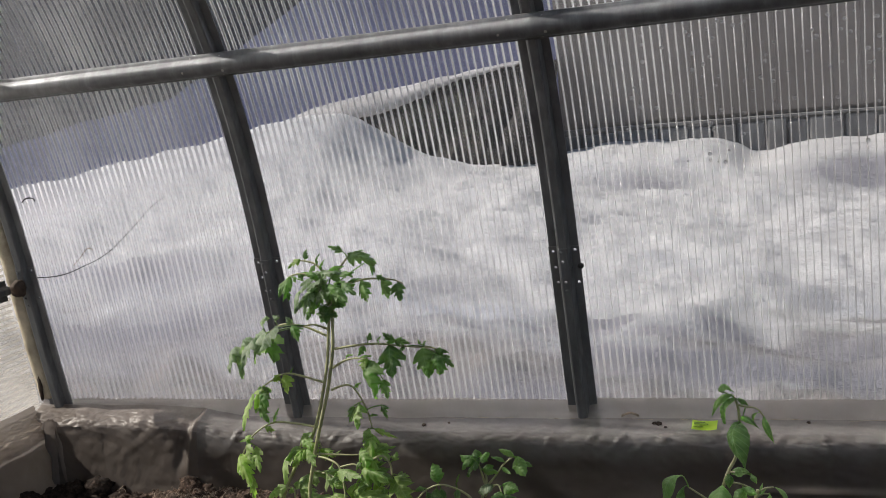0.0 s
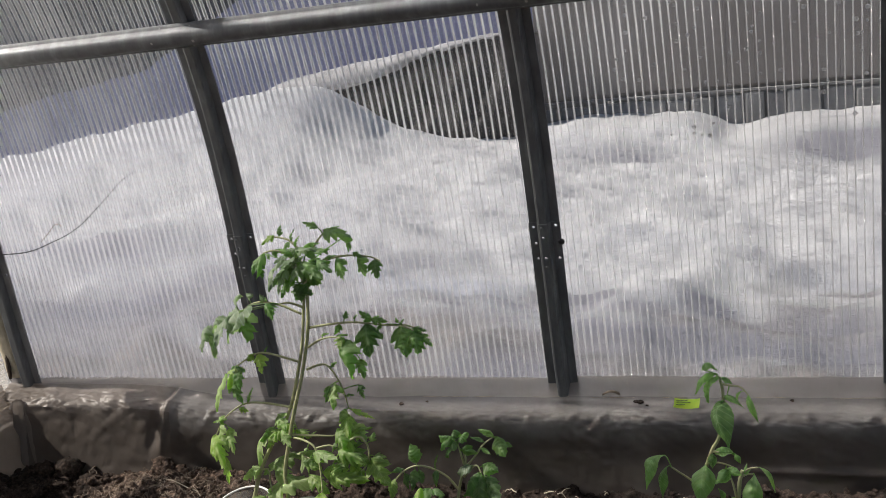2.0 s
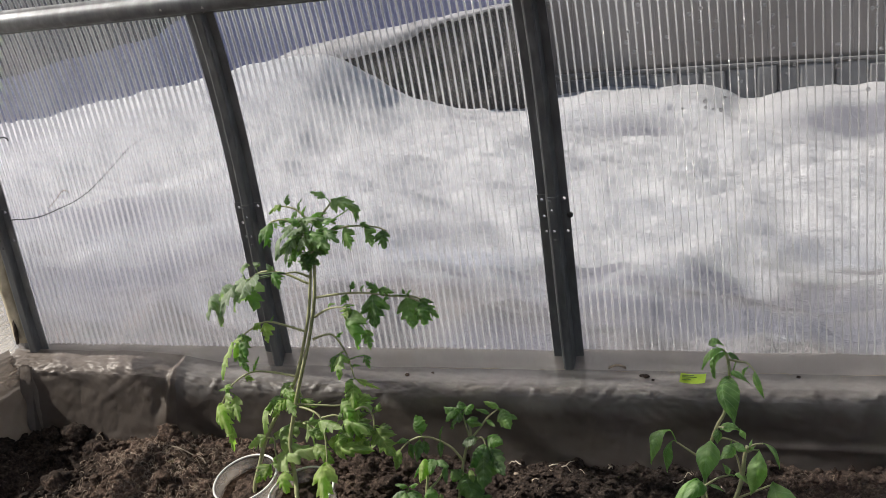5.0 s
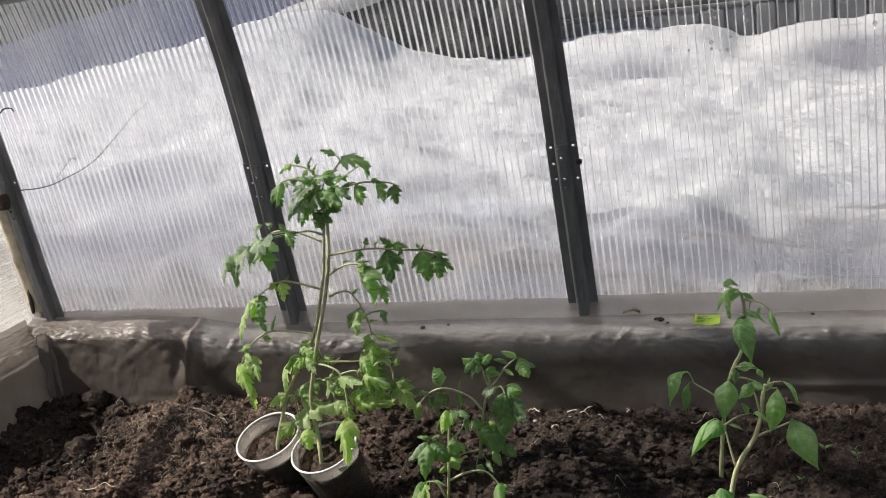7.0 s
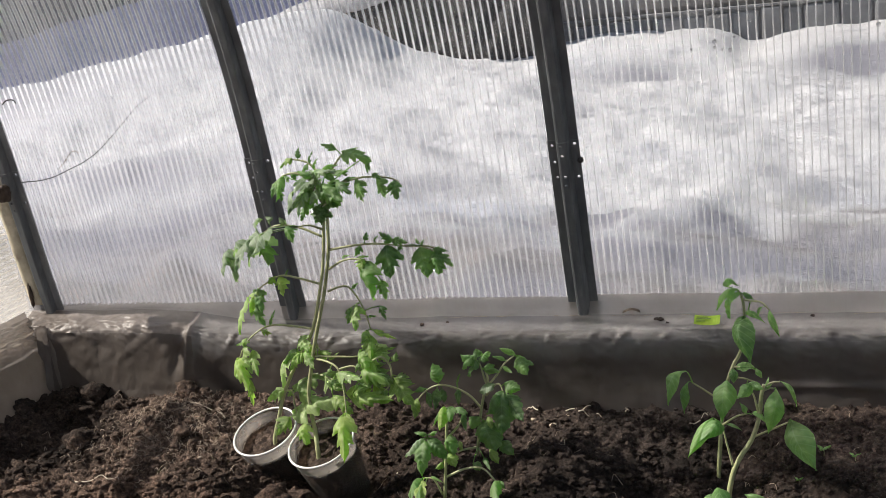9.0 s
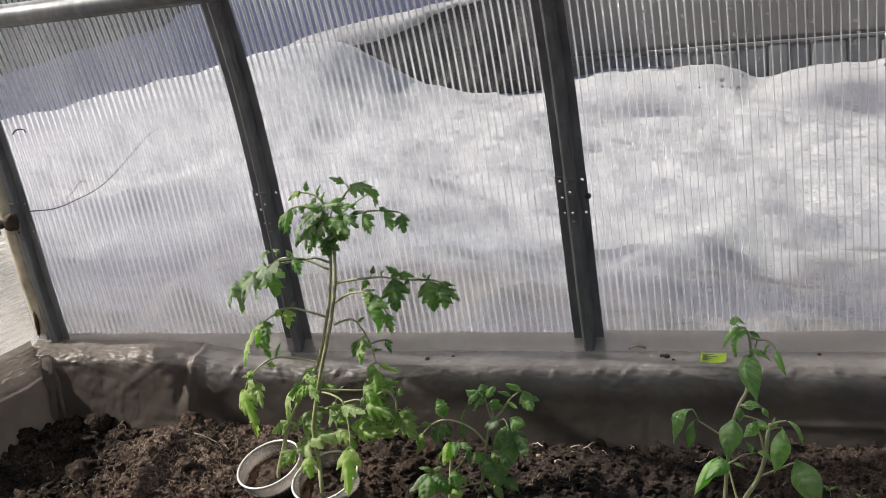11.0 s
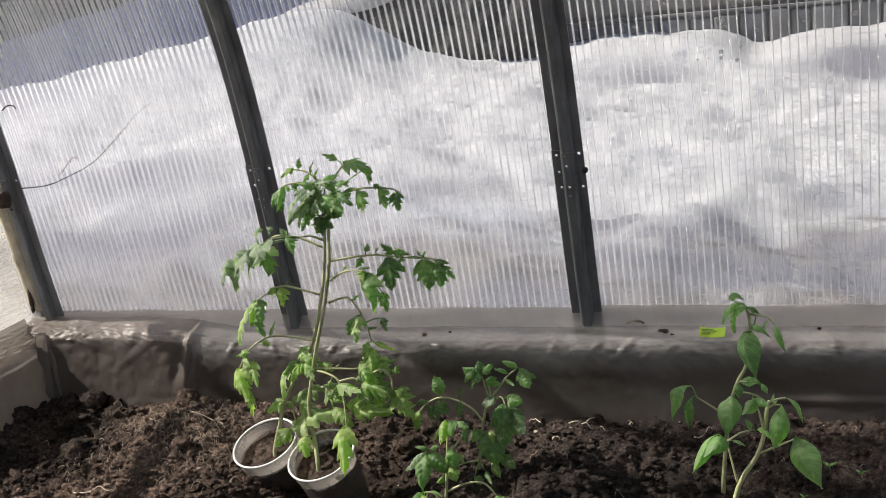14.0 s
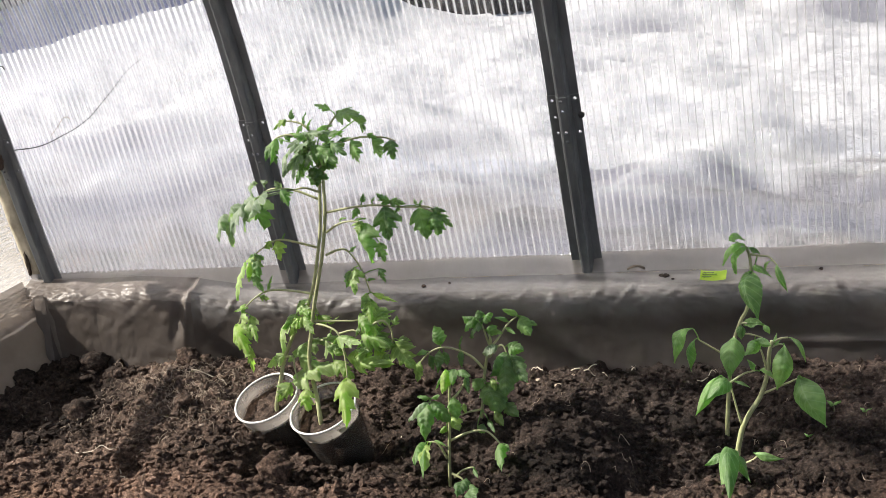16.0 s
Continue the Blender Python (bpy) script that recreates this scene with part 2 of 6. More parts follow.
def snow_material():
    """Old snow: bright, with grey icy streaks, thawed brown patches and painted blue-grey shade towards the
    greenhouse.
    """
    m, t, p, o = material("old_snow")
    v = coords(t)
    clean = ramp(t, noisy(t, v, 2.2, 8), [(0.3, (0.75, 0.76, 0.78)), (0.46, (0.83, 0.83, 0.84)), (0.75, (0.87, 0.87, 0.87))])
    streak = ramp(t, noisy(t, coords(t, (1.6, 5.0, 1)), 1.7, 9, 0.7), [(0.5, (1, 1, 1)), (0.62, (0.9, 0.9, 0.91)), (0.74, (0.66, 0.66, 0.69))])
    grime = t.nodes.new("ShaderNodeMix")
    grime.data_type, grime.blend_type = "RGBA", "MULTIPLY"
    grime.inputs[0].default_value = 1.0
    t.links.new(clean.outputs[0], grime.inputs[6])
    t.links.new(streak.outputs[0], grime.inputs[7])
    sep = t.nodes.new("ShaderNodeSeparateXYZ")
    t.links.new(v, sep.inputs[0])
    near = t.nodes.new("ShaderNodeMapRange")
    near.inputs["From Min"].default_value, near.inputs["From Max"].default_value = 0.3, 2.7
    near.inputs["To Min"].default_value, near.inputs["To Max"].default_value = 0.385, -0.38
    t.links.new(sep.outputs[1], near.inputs[0])
    tot = t.nodes.new("ShaderNodeMath")
    t.links.new(noisy(t, coords(t, (0.8, 1.5, 1)), 1.5, 7), tot.inputs[0])
    t.links.new(near.outputs[0], tot.inputs[1])
    mask = ramp(t, tot.outputs[0], [(0.57, (0, 0, 0)), (0.75, (0.85, 0.85, 0.85))])
    # blue-grey shade on the nearer snow, painted as a tint
    wet = t.nodes.new("ShaderNodeMapRange")
    wet.inputs["From Min"].default_value, wet.inputs["From Max"].default_value = 0.7, 3.2
    wet.inputs["To Min"].default_value, wet.inputs["To Max"].default_value = 0.14, -0.25
    t.links.new(sep.outputs[1], wet.inputs[0])
    shade_field = t.nodes.new("ShaderNodeMath")
    t.links.new(noisy(t, coords(t, (0.55, 1.1, 1)), 1.3, 7), shade_field.inputs[0])
    t.links.new(wet.outputs[0], shade_field.inputs[1])
    shade_tint = ramp(t, shade_field.outputs[0], [(0.5, (1, 1, 1)), (0.68, (0.78, 0.8, 0.87))])
    tinted = t.nodes.new("ShaderNodeMix")
    tinted.data_type, tinted.blend_type = "RGBA", "MULTIPLY"
    tinted.inputs[0].default_value = 1.0
    t.links.new(grime.outputs[2], tinted.inputs[6])
    t.links.new(shade_tint.outputs[0], tinted.inputs[7])
    bare = ramp(t, noisy(t, v, 9, 6), [(0.35, (0.15, 0.135, 0.13)), (0.55, (0.27, 0.245, 0.23)), (0.75, (0.42, 0.36, 0.315))])
    mix = t.nodes.new("ShaderNodeMix")
    mix.data_type = "RGBA"
    t.links.new(mask.outputs[0], mix.inputs[0])
    t.links.new(tinted.outputs[2], mix.inputs[6])
    t.links.new(bare.outputs[0], mix.inputs[7])
    # melt pocks, soaked spots of the ground, and shade painted in the same grey
    pocks = ramp(t, noisy(t, coords(t, (5, 11, 5)), 1.0, 6, 0.6), [(0.34, (0.7, 0.7, 0.73)), (0.5, (1, 1, 1))])
    pocked = t.nodes.new("ShaderNodeMix")
    pocked.data_type, pocked.blend_type = "RGBA", "MULTIPLY"
    pocked.inputs[0].default_value = 1.0
    t.links.new(mix.outputs[2], pocked.inputs[6])
    t.links.new(pocks.outputs[0], pocked.inputs[7])
    spot = t.nodes.new("ShaderNodeAttribute")
    spot.attribute_name = "thaw_shade"
    ragged = t.nodes.new("ShaderNodeMath")
    ragged.operation = "MULTIPLY_ADD"
    ragged.inputs[1].default_value = 0.7
    t.links.new(noisy(t, coords(t, (5, 11, 5)), 1.0, 6, 0.65), ragged.inputs[0])
    t.links.new(spot.outputs["Fac"], ragged.inputs[2])
    gone = ramp(t, ragged.outputs[0], [(0.45, (0, 0, 0)), (0.95, (0.9, 0.9, 0.9))])
    wet_shade = t.nodes.new("ShaderNodeMix")
    wet_shade.data_type = "RGBA"
    wet_shade.inputs[7].default_value = (0.28, 0.28, 0.325, 1)
    t.links.new(gone.outputs[0], wet_shade.inputs[0])
    t.links.new(pocked.outputs[2], wet_shade.inputs[6])
    t.links.new(wet_shade.outputs[2], p.inputs["Base Color"])
    p.inputs["Roughness"].default_value = 0.5
    bump(t, noisy(t, v, 14, 10, 0.7), 0.9, 0.05, p)
    return m


STEEL = steel_material()
BOLT = mottled("zinc_bolt", [(0.3, (0.35, 0.35, 0.34)), (0.7, (0.55, 0.55, 0.54))], 60, 0.4, 0.9)
HOLE = mottled("dark_rubber", [(0.3, (0.01, 0.01, 0.01)), (0.7, (0.03, 0.03, 0.03))], 30, 0.6)
SKIN = sheet_material("polycarbonate_skin", 0.034, (0.92, 0.92, 0.93), 0.8, 0.35, 0.07)
WEB = sheet_material("polycarbonate_web", 0.018, (0.985, 0.985, 0.99), 0.25, 0.35, 0, 0.4)
FOOT = sheet_material("polycarbonate_web_foot", 0.23, (0.96, 0.96, 0.965), 0.4, 0.12)
ENDSKIN = sheet_material("dusty_end_sheet", 0.16, (0.92, 0.9, 0.865), 0.4, 0.4)
ENDWEB = sheet_material("dusty_end_web", 0.3, (0.72, 0.68, 0.63), 0.3, 0.4)
# the lit ledge, sunned end and backlit strip are painted as paler film tones
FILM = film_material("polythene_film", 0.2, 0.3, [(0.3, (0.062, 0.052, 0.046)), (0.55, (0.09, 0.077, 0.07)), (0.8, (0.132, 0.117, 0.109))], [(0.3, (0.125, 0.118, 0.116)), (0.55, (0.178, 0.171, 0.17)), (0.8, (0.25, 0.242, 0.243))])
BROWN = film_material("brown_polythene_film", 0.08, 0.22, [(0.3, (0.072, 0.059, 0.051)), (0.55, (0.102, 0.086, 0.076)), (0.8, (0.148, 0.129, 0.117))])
LIT_TAN = film_material("lit_tan_film", 0.06, 0.25, [(0.3, (0.27, 0.22, 0.18)), (0.55, (0.36, 0.30, 0.25)), (0.8, (0.46, 0.40, 0.345))])
LIT_BROWN = film_material("lit_brown_film", 0.08, 0.22, [(0.3, (0.14, 0.118, 0.105)), (0.55, (0.195, 0.168, 0.152)), (0.8, (0.265, 0.236, 0.218))])
VEIL = film_material("backlit_thin_film", 0.2, 0.45, [(0.3, (0.3, 0.275, 0.265)), (0.55, (0.38, 0.35, 0.34)), (0.8, (0.46, 0.43, 0.42))])
WOOD = mottled("weathered_board", [(0.3, (0.10, 0.075, 0.055)), (0.7, (0.24, 0.19, 0.14))], 4, 0.8, 0, 40, 0.002, (1, 8, 8))
FOAM = mottled("old_mounting_foam", [(0.3, (0.27, 0.235, 0.175)), (0.55, (0.42, 0.375, 0.29)), (0.8, (0.6, 0.54, 0.42))], 30, 0.85, 0, 70, 0.006)
SOIL = soil_material("garden_soil")
BAND = sheet_material("dry_cup_plastic", 0.22, (0.88, 0.81, 0.74), 0.5)
CUP = sheet_material("cup_plastic", 0.09, (0.93, 0.9, 0.86), 0.35)
RIMW = mottled("white_plastic_rim", [(0.3, (0.62, 0.61, 0.6)), (0.7, (0.78, 0.77, 0.76))], 25, 0.3)
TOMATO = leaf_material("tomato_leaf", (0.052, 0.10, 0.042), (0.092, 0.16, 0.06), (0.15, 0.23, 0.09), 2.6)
# yellow-green glow of backlit leaflets put into a paler leaf tone
BACKLIT = leaf_material("backlit_tomato_leaf", (0.13, 0.195, 0.06), (0.21, 0.295, 0.09), (0.31, 0.395, 0.13), 1.9)
PEPPER = leaf_material("pepper_leaf", (0.085, 0.16, 0.058), (0.135, 0.235, 0.085), (0.205, 0.315, 0.125), 2.0)
STEM = mottled("green_stem", [(0.3, (0.24, 0.26, 0.12)), (0.7, (0.42, 0.42, 0.24))], 30, 0.5, 0, 200, 0.0006)
STRAW = mottled("dry_root", [(0.3, (0.14, 0.108, 0.083)), (0.7, (0.44, 0.35, 0.275))], 30, 0.8)
# lit copies of the tomato leaf: sun, glow and silvery sheen as colour
LIT_SAGE = leaf_material("lit_sage_tomato_leaf", (0.15, 0.22, 0.08), (0.235, 0.315, 0.12), (0.34, 0.42, 0.19), 1.7)
LOW_GLOW = leaf_material("glowing_tomato_leaf", (0.105, 0.16, 0.06), (0.17, 0.24, 0.09), (0.25, 0.33, 0.14), 2.0)
SHEEN = leaf_material("sheen_tomato_leaf", (0.115, 0.165, 0.10), (0.185, 0.24, 0.155), (0.285, 0.34, 0.245), 1.5)
DROP = sheet_material("water_drop", 0.3, (0.95, 0.95, 0.96), 1.0)
POTTING = soil_material("potting_soil", 0.75)
CRUMB = soil_material("soil_crumb", 1.15)
PALEROOT = mottled("pale_root", [(0.3, (0.35, 0.29, 0.22)), (0.7, (0.6, 0.53, 0.44))], 40, 0.7)
LIME = mottled("lime_paper", [(0.3, (0.25, 0.40, 0.02)), (0.7, (0.34, 0.48, 0.04))], 30, 0.5)
INK = mottled("dark_ink", [(0.3, (0.05, 0.09, 0.02)), (0.7, (0.09, 0.14, 0.03))], 30, 0.6)
WIRE = mottled("dull_wire", [(0.3, (0.05, 0.05, 0.055)), (0.7, (0.11, 0.11, 0.115))], 40, 0.5)
RUST = mottled("rusty_dirt", [(0.3, (0.02, 0.015, 0.012)), (0.7, (0.08, 0.05, 0.035))], 40, 0.85, 0, 80, 0.003)
SNOW = snow_material()
GREYSNOW = mottled("grey_rim_snow", [(0.3, (0.22, 0.215, 0.22)), (0.55, (0.38, 0.375, 0.38)), (0.8, (0.58, 0.575, 0.58))], 7, 0.6, 0, 30, 0.01)
MOUND_DARK = mottled("dark_mound", [(0.3, (0.01, 0.01, 0.01)), (0.6, (0.03, 0.029, 0.028)), (0.8, (0.10, 0.098, 0.096))], 5, 0.9, 0, 16, 0.03)
SIDING = mottled("brown_siding", [(0.3, (0.17, 0.15, 0.134)), (0.55, (0.235, 0.213, 0.193)), (0.8, (0.31, 0.286, 0.264))], 1.2, 0.7, 0, 50, 0.002, (3, 3, 0.5))
STONE = mottled("foundation_stone", [(0.3, (0.14, 0.138, 0.134)), (0.55, (0.23, 0.226, 0.22)), (0.8, (0.34, 0.334, 0.325))], 6, 0.85, 0, 30, 0.01)


# ---- helpers for building ----
def mesh_of(bm, name, mat, smooth=False):
    me = bpy.data.meshes.new(name)
    bm.normal_update()
    bm.to_mesh(me)
    bm.free()
    me.materials.append(mat)
    if smooth:
        me.polygons.foreach_set("use_smooth", [True] * len(me.polygons))
    return me


def part(name, bm, mat, parent=None, label="", smooth=False):
    ob = new(name, mesh_of(bm, name, mat, smooth))
    if parent is not None:
        ob.parent = parent
    if label:
        tagged(ob, label)
    return ob


def empty(name, at=(0, 0, 0), **tags):
    ob = new(name)
    ob.empty_display_size = 0.05
    ob.location = at
    return tagged(ob, **tags)


def box(bm, lo, hi, bevel=0.0):
    r = bmesh.ops.create_cube(bm, size=1)
    c = [(a + b) / 2 for a, b in zip(lo, hi)]
    for v in r["verts"]:
        v.co = Vector([c[i] + v.co[i] * (hi[i] - lo[i]) for i in range(3)])
    if bevel:
        bmesh.ops.bevel(bm, geom=list({e for v in r["verts"] for e in v.link_edges}), offset=bevel, segments=2, affect="EDGES", profile=0.5)


def loft(bm, rings, closed=True, caps=True):
    """Faces between rings of equally many points."""
    rows = [[bm.verts.new(p) for p in ring] for ring in rings]
    n = len(rows[0])
    for a, b in zip(rows, rows[1:]):
        for i in range(n if closed else n - 1):
            j = (i + 1) % n
            bm.faces.new((a[i], a[j], b[j], b[i]))
    if caps and closed:
        bm.faces.new(list(reversed(rows[0])))
        bm.faces.new(rows[-1])
    return rows


def smooth_line(points, n):
    """A Catmull-Rom line through points, n steps each."""
    p = [Vector(q) for q in points]
    p = [p[0] * 2 - p[1]] + p + [p[-1] * 2 - p[-2]]
    out = []
    for a, b, c, d in zip(p, p[1:], p[2:], p[3:]):
        for i in range(n):
            s = i / n
            out.append(0.5 * ((2 * b) + (c - a) * s + (2 * a - 5 * b + 4 * c - d) * s * s + (3 * b - a - 3 * c + d) * s ** 3))
    out.append(p[-2])
    return out


def tube(bm, line, radii, sides=7):
    rings = []
    for i, q in enumerate(line):
        d = (line[min(i + 1, len(line) - 1)] - line[max(i - 1, 0)]).normalized()
        side = d.cross(Vector((0.13, 0.97, 0.21))).normalized()
        up = side.cross(d)
        r = radii[0] + (radii[1] - radii[0]) * i / max(1, len(line) - 1)
        rings.append([q + (side * math.cos(a) + up * math.sin(a)) * r for a in [2 * math.pi * k / sides for k in range(sides)]])
    loft(bm, rings)


def fbm(x, y, z=0.0, octaves=4):
    s, a, f = 0.0, 1.0, 1.0
    for _ in range(octaves):
        s += a * noise.noise((x * f, y * f, z + 7.3 * f))
        a *= 0.5
        f *= 2.03
    return s


# ---- greenhouse shell ----
BAY = 0.6                      # distance between the arches
MID = -1.55                    # the ridge
Z_TURN = 0.85                  # above this height the arch is a circle
FIRST, LAST = -1, 5            # arches at x = -0.6 ... 3.0


def lower_y(z):
    return -(0.2412 * z - 0.2398 * z * z + 0.3914 * z ** 3)


def lean(z):
    return math.atan(0.2412 - 0.4796 * z + 1.1742 * z * z)


_slope = lean(Z_TURN)
_radius = (lower_y(Z_TURN) - MID) / math.cos(_slope)


def arch(n_low=16, n_high=14, low=-0.2):
    """Points (y, z) with inward normals from the board up to the ridge, then down the far side."""
    pts = []
    for i in range(n_low):
        z = low + (Z_TURN - low) * i / n_low
        pts.append((lower_y(z) if z > 0 else -0.24 * z, z, lean(max(z, 0))))
    cy, cz = MID, Z_TURN - _radius * math.sin(_slope)
    for i in range(n_high + 1):
        a = _slope + (math.pi / 2 - _slope) * i / n_high
        pts.append((cy + _radius * math.cos(a), cz + _radius * math.sin(a), a))
    near = [(y, z, -math.cos(a), -math.sin(a)) for y, z, a in pts]
    far = [(2 * MID - y, z, -ny, nz) for y, z, ny, nz in reversed(near[:-1])]
    return near + far


ARCH = arch()
HAT = [(-0.0275, 0.0), (-0.0275, 0.002), (-0.013, 0.0025), (-0.009, 0.014), (-0.006, 0.016), (0.006, 0.016), (0.009, 0.014), (0.013, 0.0025), (0.0275, 0.002), (0.0275, 0.0), (0.011, 0.0), (0.007, 0.0125), (-0.007, 0.0125), (-0.011, 0.0)]


def rail(bm, path, wide=1.0, lift=0.0):
    """A hat-shaped rail along (y, z, ny, nz) points; the crown faces inwards."""
    loft(bm, [[(u * wide, y + ny * (h + lift), z + nz * (h + lift)) for u, h in HAT] for y, z, ny, nz in path])


def bolt(bm, at, normal, r=0.0026, h=0.002):
    n = Vector(normal).normalized()
    u = n.orthogonal().normalized()
    w = n.cross(u)
    at = Vector(at)
    ring = [u * math.cos(a) + w * math.sin(a) for a in [k * math.pi / 4 for k in range(8)]]
    loft(bm, [[at + q * r for q in ring], [at + q * r + n * h * 0.6 for q in ring], [at + q * r * 0.5 + n * h for q in ring]])


def pierced(ob, holes):
    """Cut round holes (place, normal, radius) through a mesh object."""
    bm = bmesh.new()
    for at, n, r in holes:
        n = Vector(n).normalized()
        u = n.orthogonal().normalized()
        w = n.cross(u)
        ring = [(u * math.cos(a) + w * math.sin(a)) * r for a in [k * math.pi / 5 for k in range(10)]]
        loft(bm, [[Vector(at) + q - n * 0.03 for q in ring], [Vector(at) + q + n * 0.03 for q in ring]])
    me = bpy.data.meshes.new("cutter")
    bm.to_mesh(me)
    cutter = new("cutter", me)
    mod = ob.modifiers.new("holes", "BOOLEAN")
    mod.operation, mod.object, mod.solver = "DIFFERENCE", cutter, "EXACT"
    bpy.context.view_layer.update()
    done = bpy.data.meshes.new_from_object(ob.evaluated_get(bpy.context.evaluated_depsgraph_get()))
    ob.modifiers.clear()
    ob.data = done
    bpy.data.objects.remove(cutter)


def profile_at(z):
    a = lean(z)
    return Vector((0, lower_y(z), z)), Vector((0, -math.cos(a), -math.sin(a)))


def build_arch(label):
    thing = empty("greenhouse_arch", (0, 0, 0), label=label, category="arch", group="arches of the greenhouse")
    holes = []
    for u, z, r in ((-0.0205, 0.301, 0.0029), (0.0205, 0.303, 0.0032), (-0.0015, 0.285, 0.0029), (-0.019, 0.270, 0.0028), (-0.0175, 0.241, 0.0025), (-0.0005, 0.246, 0.0029), (0.0215, 0.241, 0.0031)):
        p, n = profile_at(z)
        holes.append((Vector((u, 0, 0)) + p, n, r))
    bm = bmesh.new()
    rail(bm, ARCH)
    pierced(part("rail", bm, STEEL, thing), holes)
    # the lower length overlaps the upper one at the joint
    bm = bmesh.new()
    rail(bm, [(y, z, ny, nz) for y, z, ny, nz in ((lower_y(z) if z > 0 else -0.24 * z, z, *(profile_at(max(z, 0))[1][1:])) for z in [-0.04 + 0.35 * i / 8 for i in range(9)])], 1.03, 0.0022)
    pierced(part("lower_rail", bm, STEEL, thing), holes)
    for u, z, h in ((-0.003, 0.303, 0.0186), (0.013, 0.270, 0.006), (0.0, 0.229, 0.0186)):
        bm = bmesh.new()
        p, n = profile_at(z)
        bolt(bm, Vector((u, 0, 0)) + p + n * h, n, 0.003)
        part("screw", bm, STEEL, thing)
    return thing


first = build_arch("curved galvanised steel arch of hat-shaped rail")
first.location.x = -0.0215
for k in range(FIRST, LAST + 1):
    if k != 0:
        twin = copy_thing(first, Matrix.Translation((k * BAY - 0.0275 + {-1: 0.032, 1: 0.004}.get(k, 0), 0, 0)))
        if k == 1:
            p, n = profile_at(0.272)
            bm = bmesh.new()
            bolt(bm, Vector((0.028, 0, 0)) + p + n * 0.003, n, 0.0058, 0.006)
            part("screw_cap", bm, HOLE, twin, "black rubber screw cap")


HUMP = [(-0.0275, 0.0), (-0.0275, 0.002), (-0.022, 0.003)] + [(-0.02 * math.cos(math.pi * i / 14), 0.003 + 0.0145 * math.sin(math.pi * i / 14) ** 0.8) for i in range(1, 14)] + [(0.022, 0.003), (0.0275, 0.002), (0.0275, 0.0)]


def build_purlin(z):
    p, n = profile_at(z)
    up = Vector((0, n[2], -n[1])) * (-1 if n[1] > 0 else 1)
    base = p + n * 0.0165

    def skew(x):
        return up * 0.026 * (x - 0.35)

    thing = empty("purlin", (0, 0, 0), label="long galvanised steel purlin across the arches", category="purlin")
    bm = bmesh.new()
    loft(bm, [[(x, *((base + skew(x) + up * u * 0.86 + n * h * 1.25)[1:])) for u, h in HUMP] for x in [-0.62 + 3.64 * i / 12 for i in range(13)]])
    part("rail", bm, STEEL, thing, smooth=True)
    for k in range(0, LAST + 1):
        x = k * BAY - 0.0275
        for u, v, s in ((-0.03, 0.016, 0.003), (0.03, 0.018, 0.0024), (0.026, -0.018, 0.0024), (-0.02, -0.018, 0.0024), (0.036, -0.002, 0.0034), (-0.045, -0.001, 0.0036)):
            bm = bmesh.new()
            bolt(bm, Vector((x + u, 0, 0)) + base + skew(x) + up * v + n * (0.003 if abs(v) > 0.01 else 0.02), n, s)
            part("bolt", bm, BOLT, thing)
    return thing


build_purlin(0.708)

# polycarbonate: two skins with webs between them
PITCH = BAY / 45.0
SHEET = 0.010
X0, X1 = -0.655, 3.03


def offset(pt, d):
    y, z, ny, nz = pt
    return y - ny * d, z - nz * d


def build_cover():
    thing = empty("polycarbonate_cover", (0, 0, 0), label="clear ribbed twin-wall polycarbonate sheet over the arches", category="greenhouse wall", kind="structure")
    fine = arch(26, 14, -0.04)
    for name, d in (("inner_skin", 0.0006), ("outer_skin", SHEET)):
        bm = bmesh.new()
        loft(bm, [[(X0, *offset(p, d)), (X1, *offset(p, d))] for p in fine], closed=False)
        ob = part(name, bm, SKIN, thing)
        ob.visible_shadow = name == "inner_skin"
    # the webs of the long side, and those of the roof with the far side
    cut = next(i for i, p in enumerate(fine) if p[1] > Z_TURN)
    for run, shade in ((fine[:cut + 1], False), (fine[cut:], True)):
        build_webs(thing, run, shade)


def build_webs(thing, run, shade):
    verts, faces = [], []
    n = len(run)
    rng = random.Random(4)
    for k in range(int((X1 - X0) / PITCH) + 1):
        x = X0 + k * PITCH
        for sx in (-0.0003, 0.0003):
            b = len(verts)
            for p in run:
                verts.append((x + sx, *offset(p, 0.001)))
                verts.append((x + sx, *offset(p, SHEET - 0.0004)))
            faces += [(b + 2 * i, b + 2 * i + 1, b + 2 * i + 3, b + 2 * i + 2) for i in range(n - 1)]
        # thick fillets where the web meets either skin
        for d, peak in ((0.0008, 0.0019), (SHEET - 0.0004, SHEET - 0.0015)):
            f = 0.0010 * (1 + 0.35 * rng.random())
            b = len(verts)
            for p in run:
                verts += [(x - f, *offset(p, d)), (x, *offset(p, peak)), (x + f, *offset(p, d))]
            faces += [(b + 3 * i + j, b + 3 * i + 3 + j, b + 3 * i + 4 + j, b + 3 * i + 1 + j) for j in (0, 1) for i in range(n - 1)]
    me = bpy.data.meshes.new("webs")
    me.from_pydata(verts, [], faces)
    me.materials.append(WEB)
    me.materials.append(FOOT)
    strip = 6 * (n - 1)
    me.polygons.foreach_set("material_index", [1 if i % strip >= 2 * (n - 1) else 0 for i in range(len(faces))])
    ob = tagged(new("webs", me), kind="stuff")
    ob.parent = thing
    ob.visible_shadow = shade


build_cover()


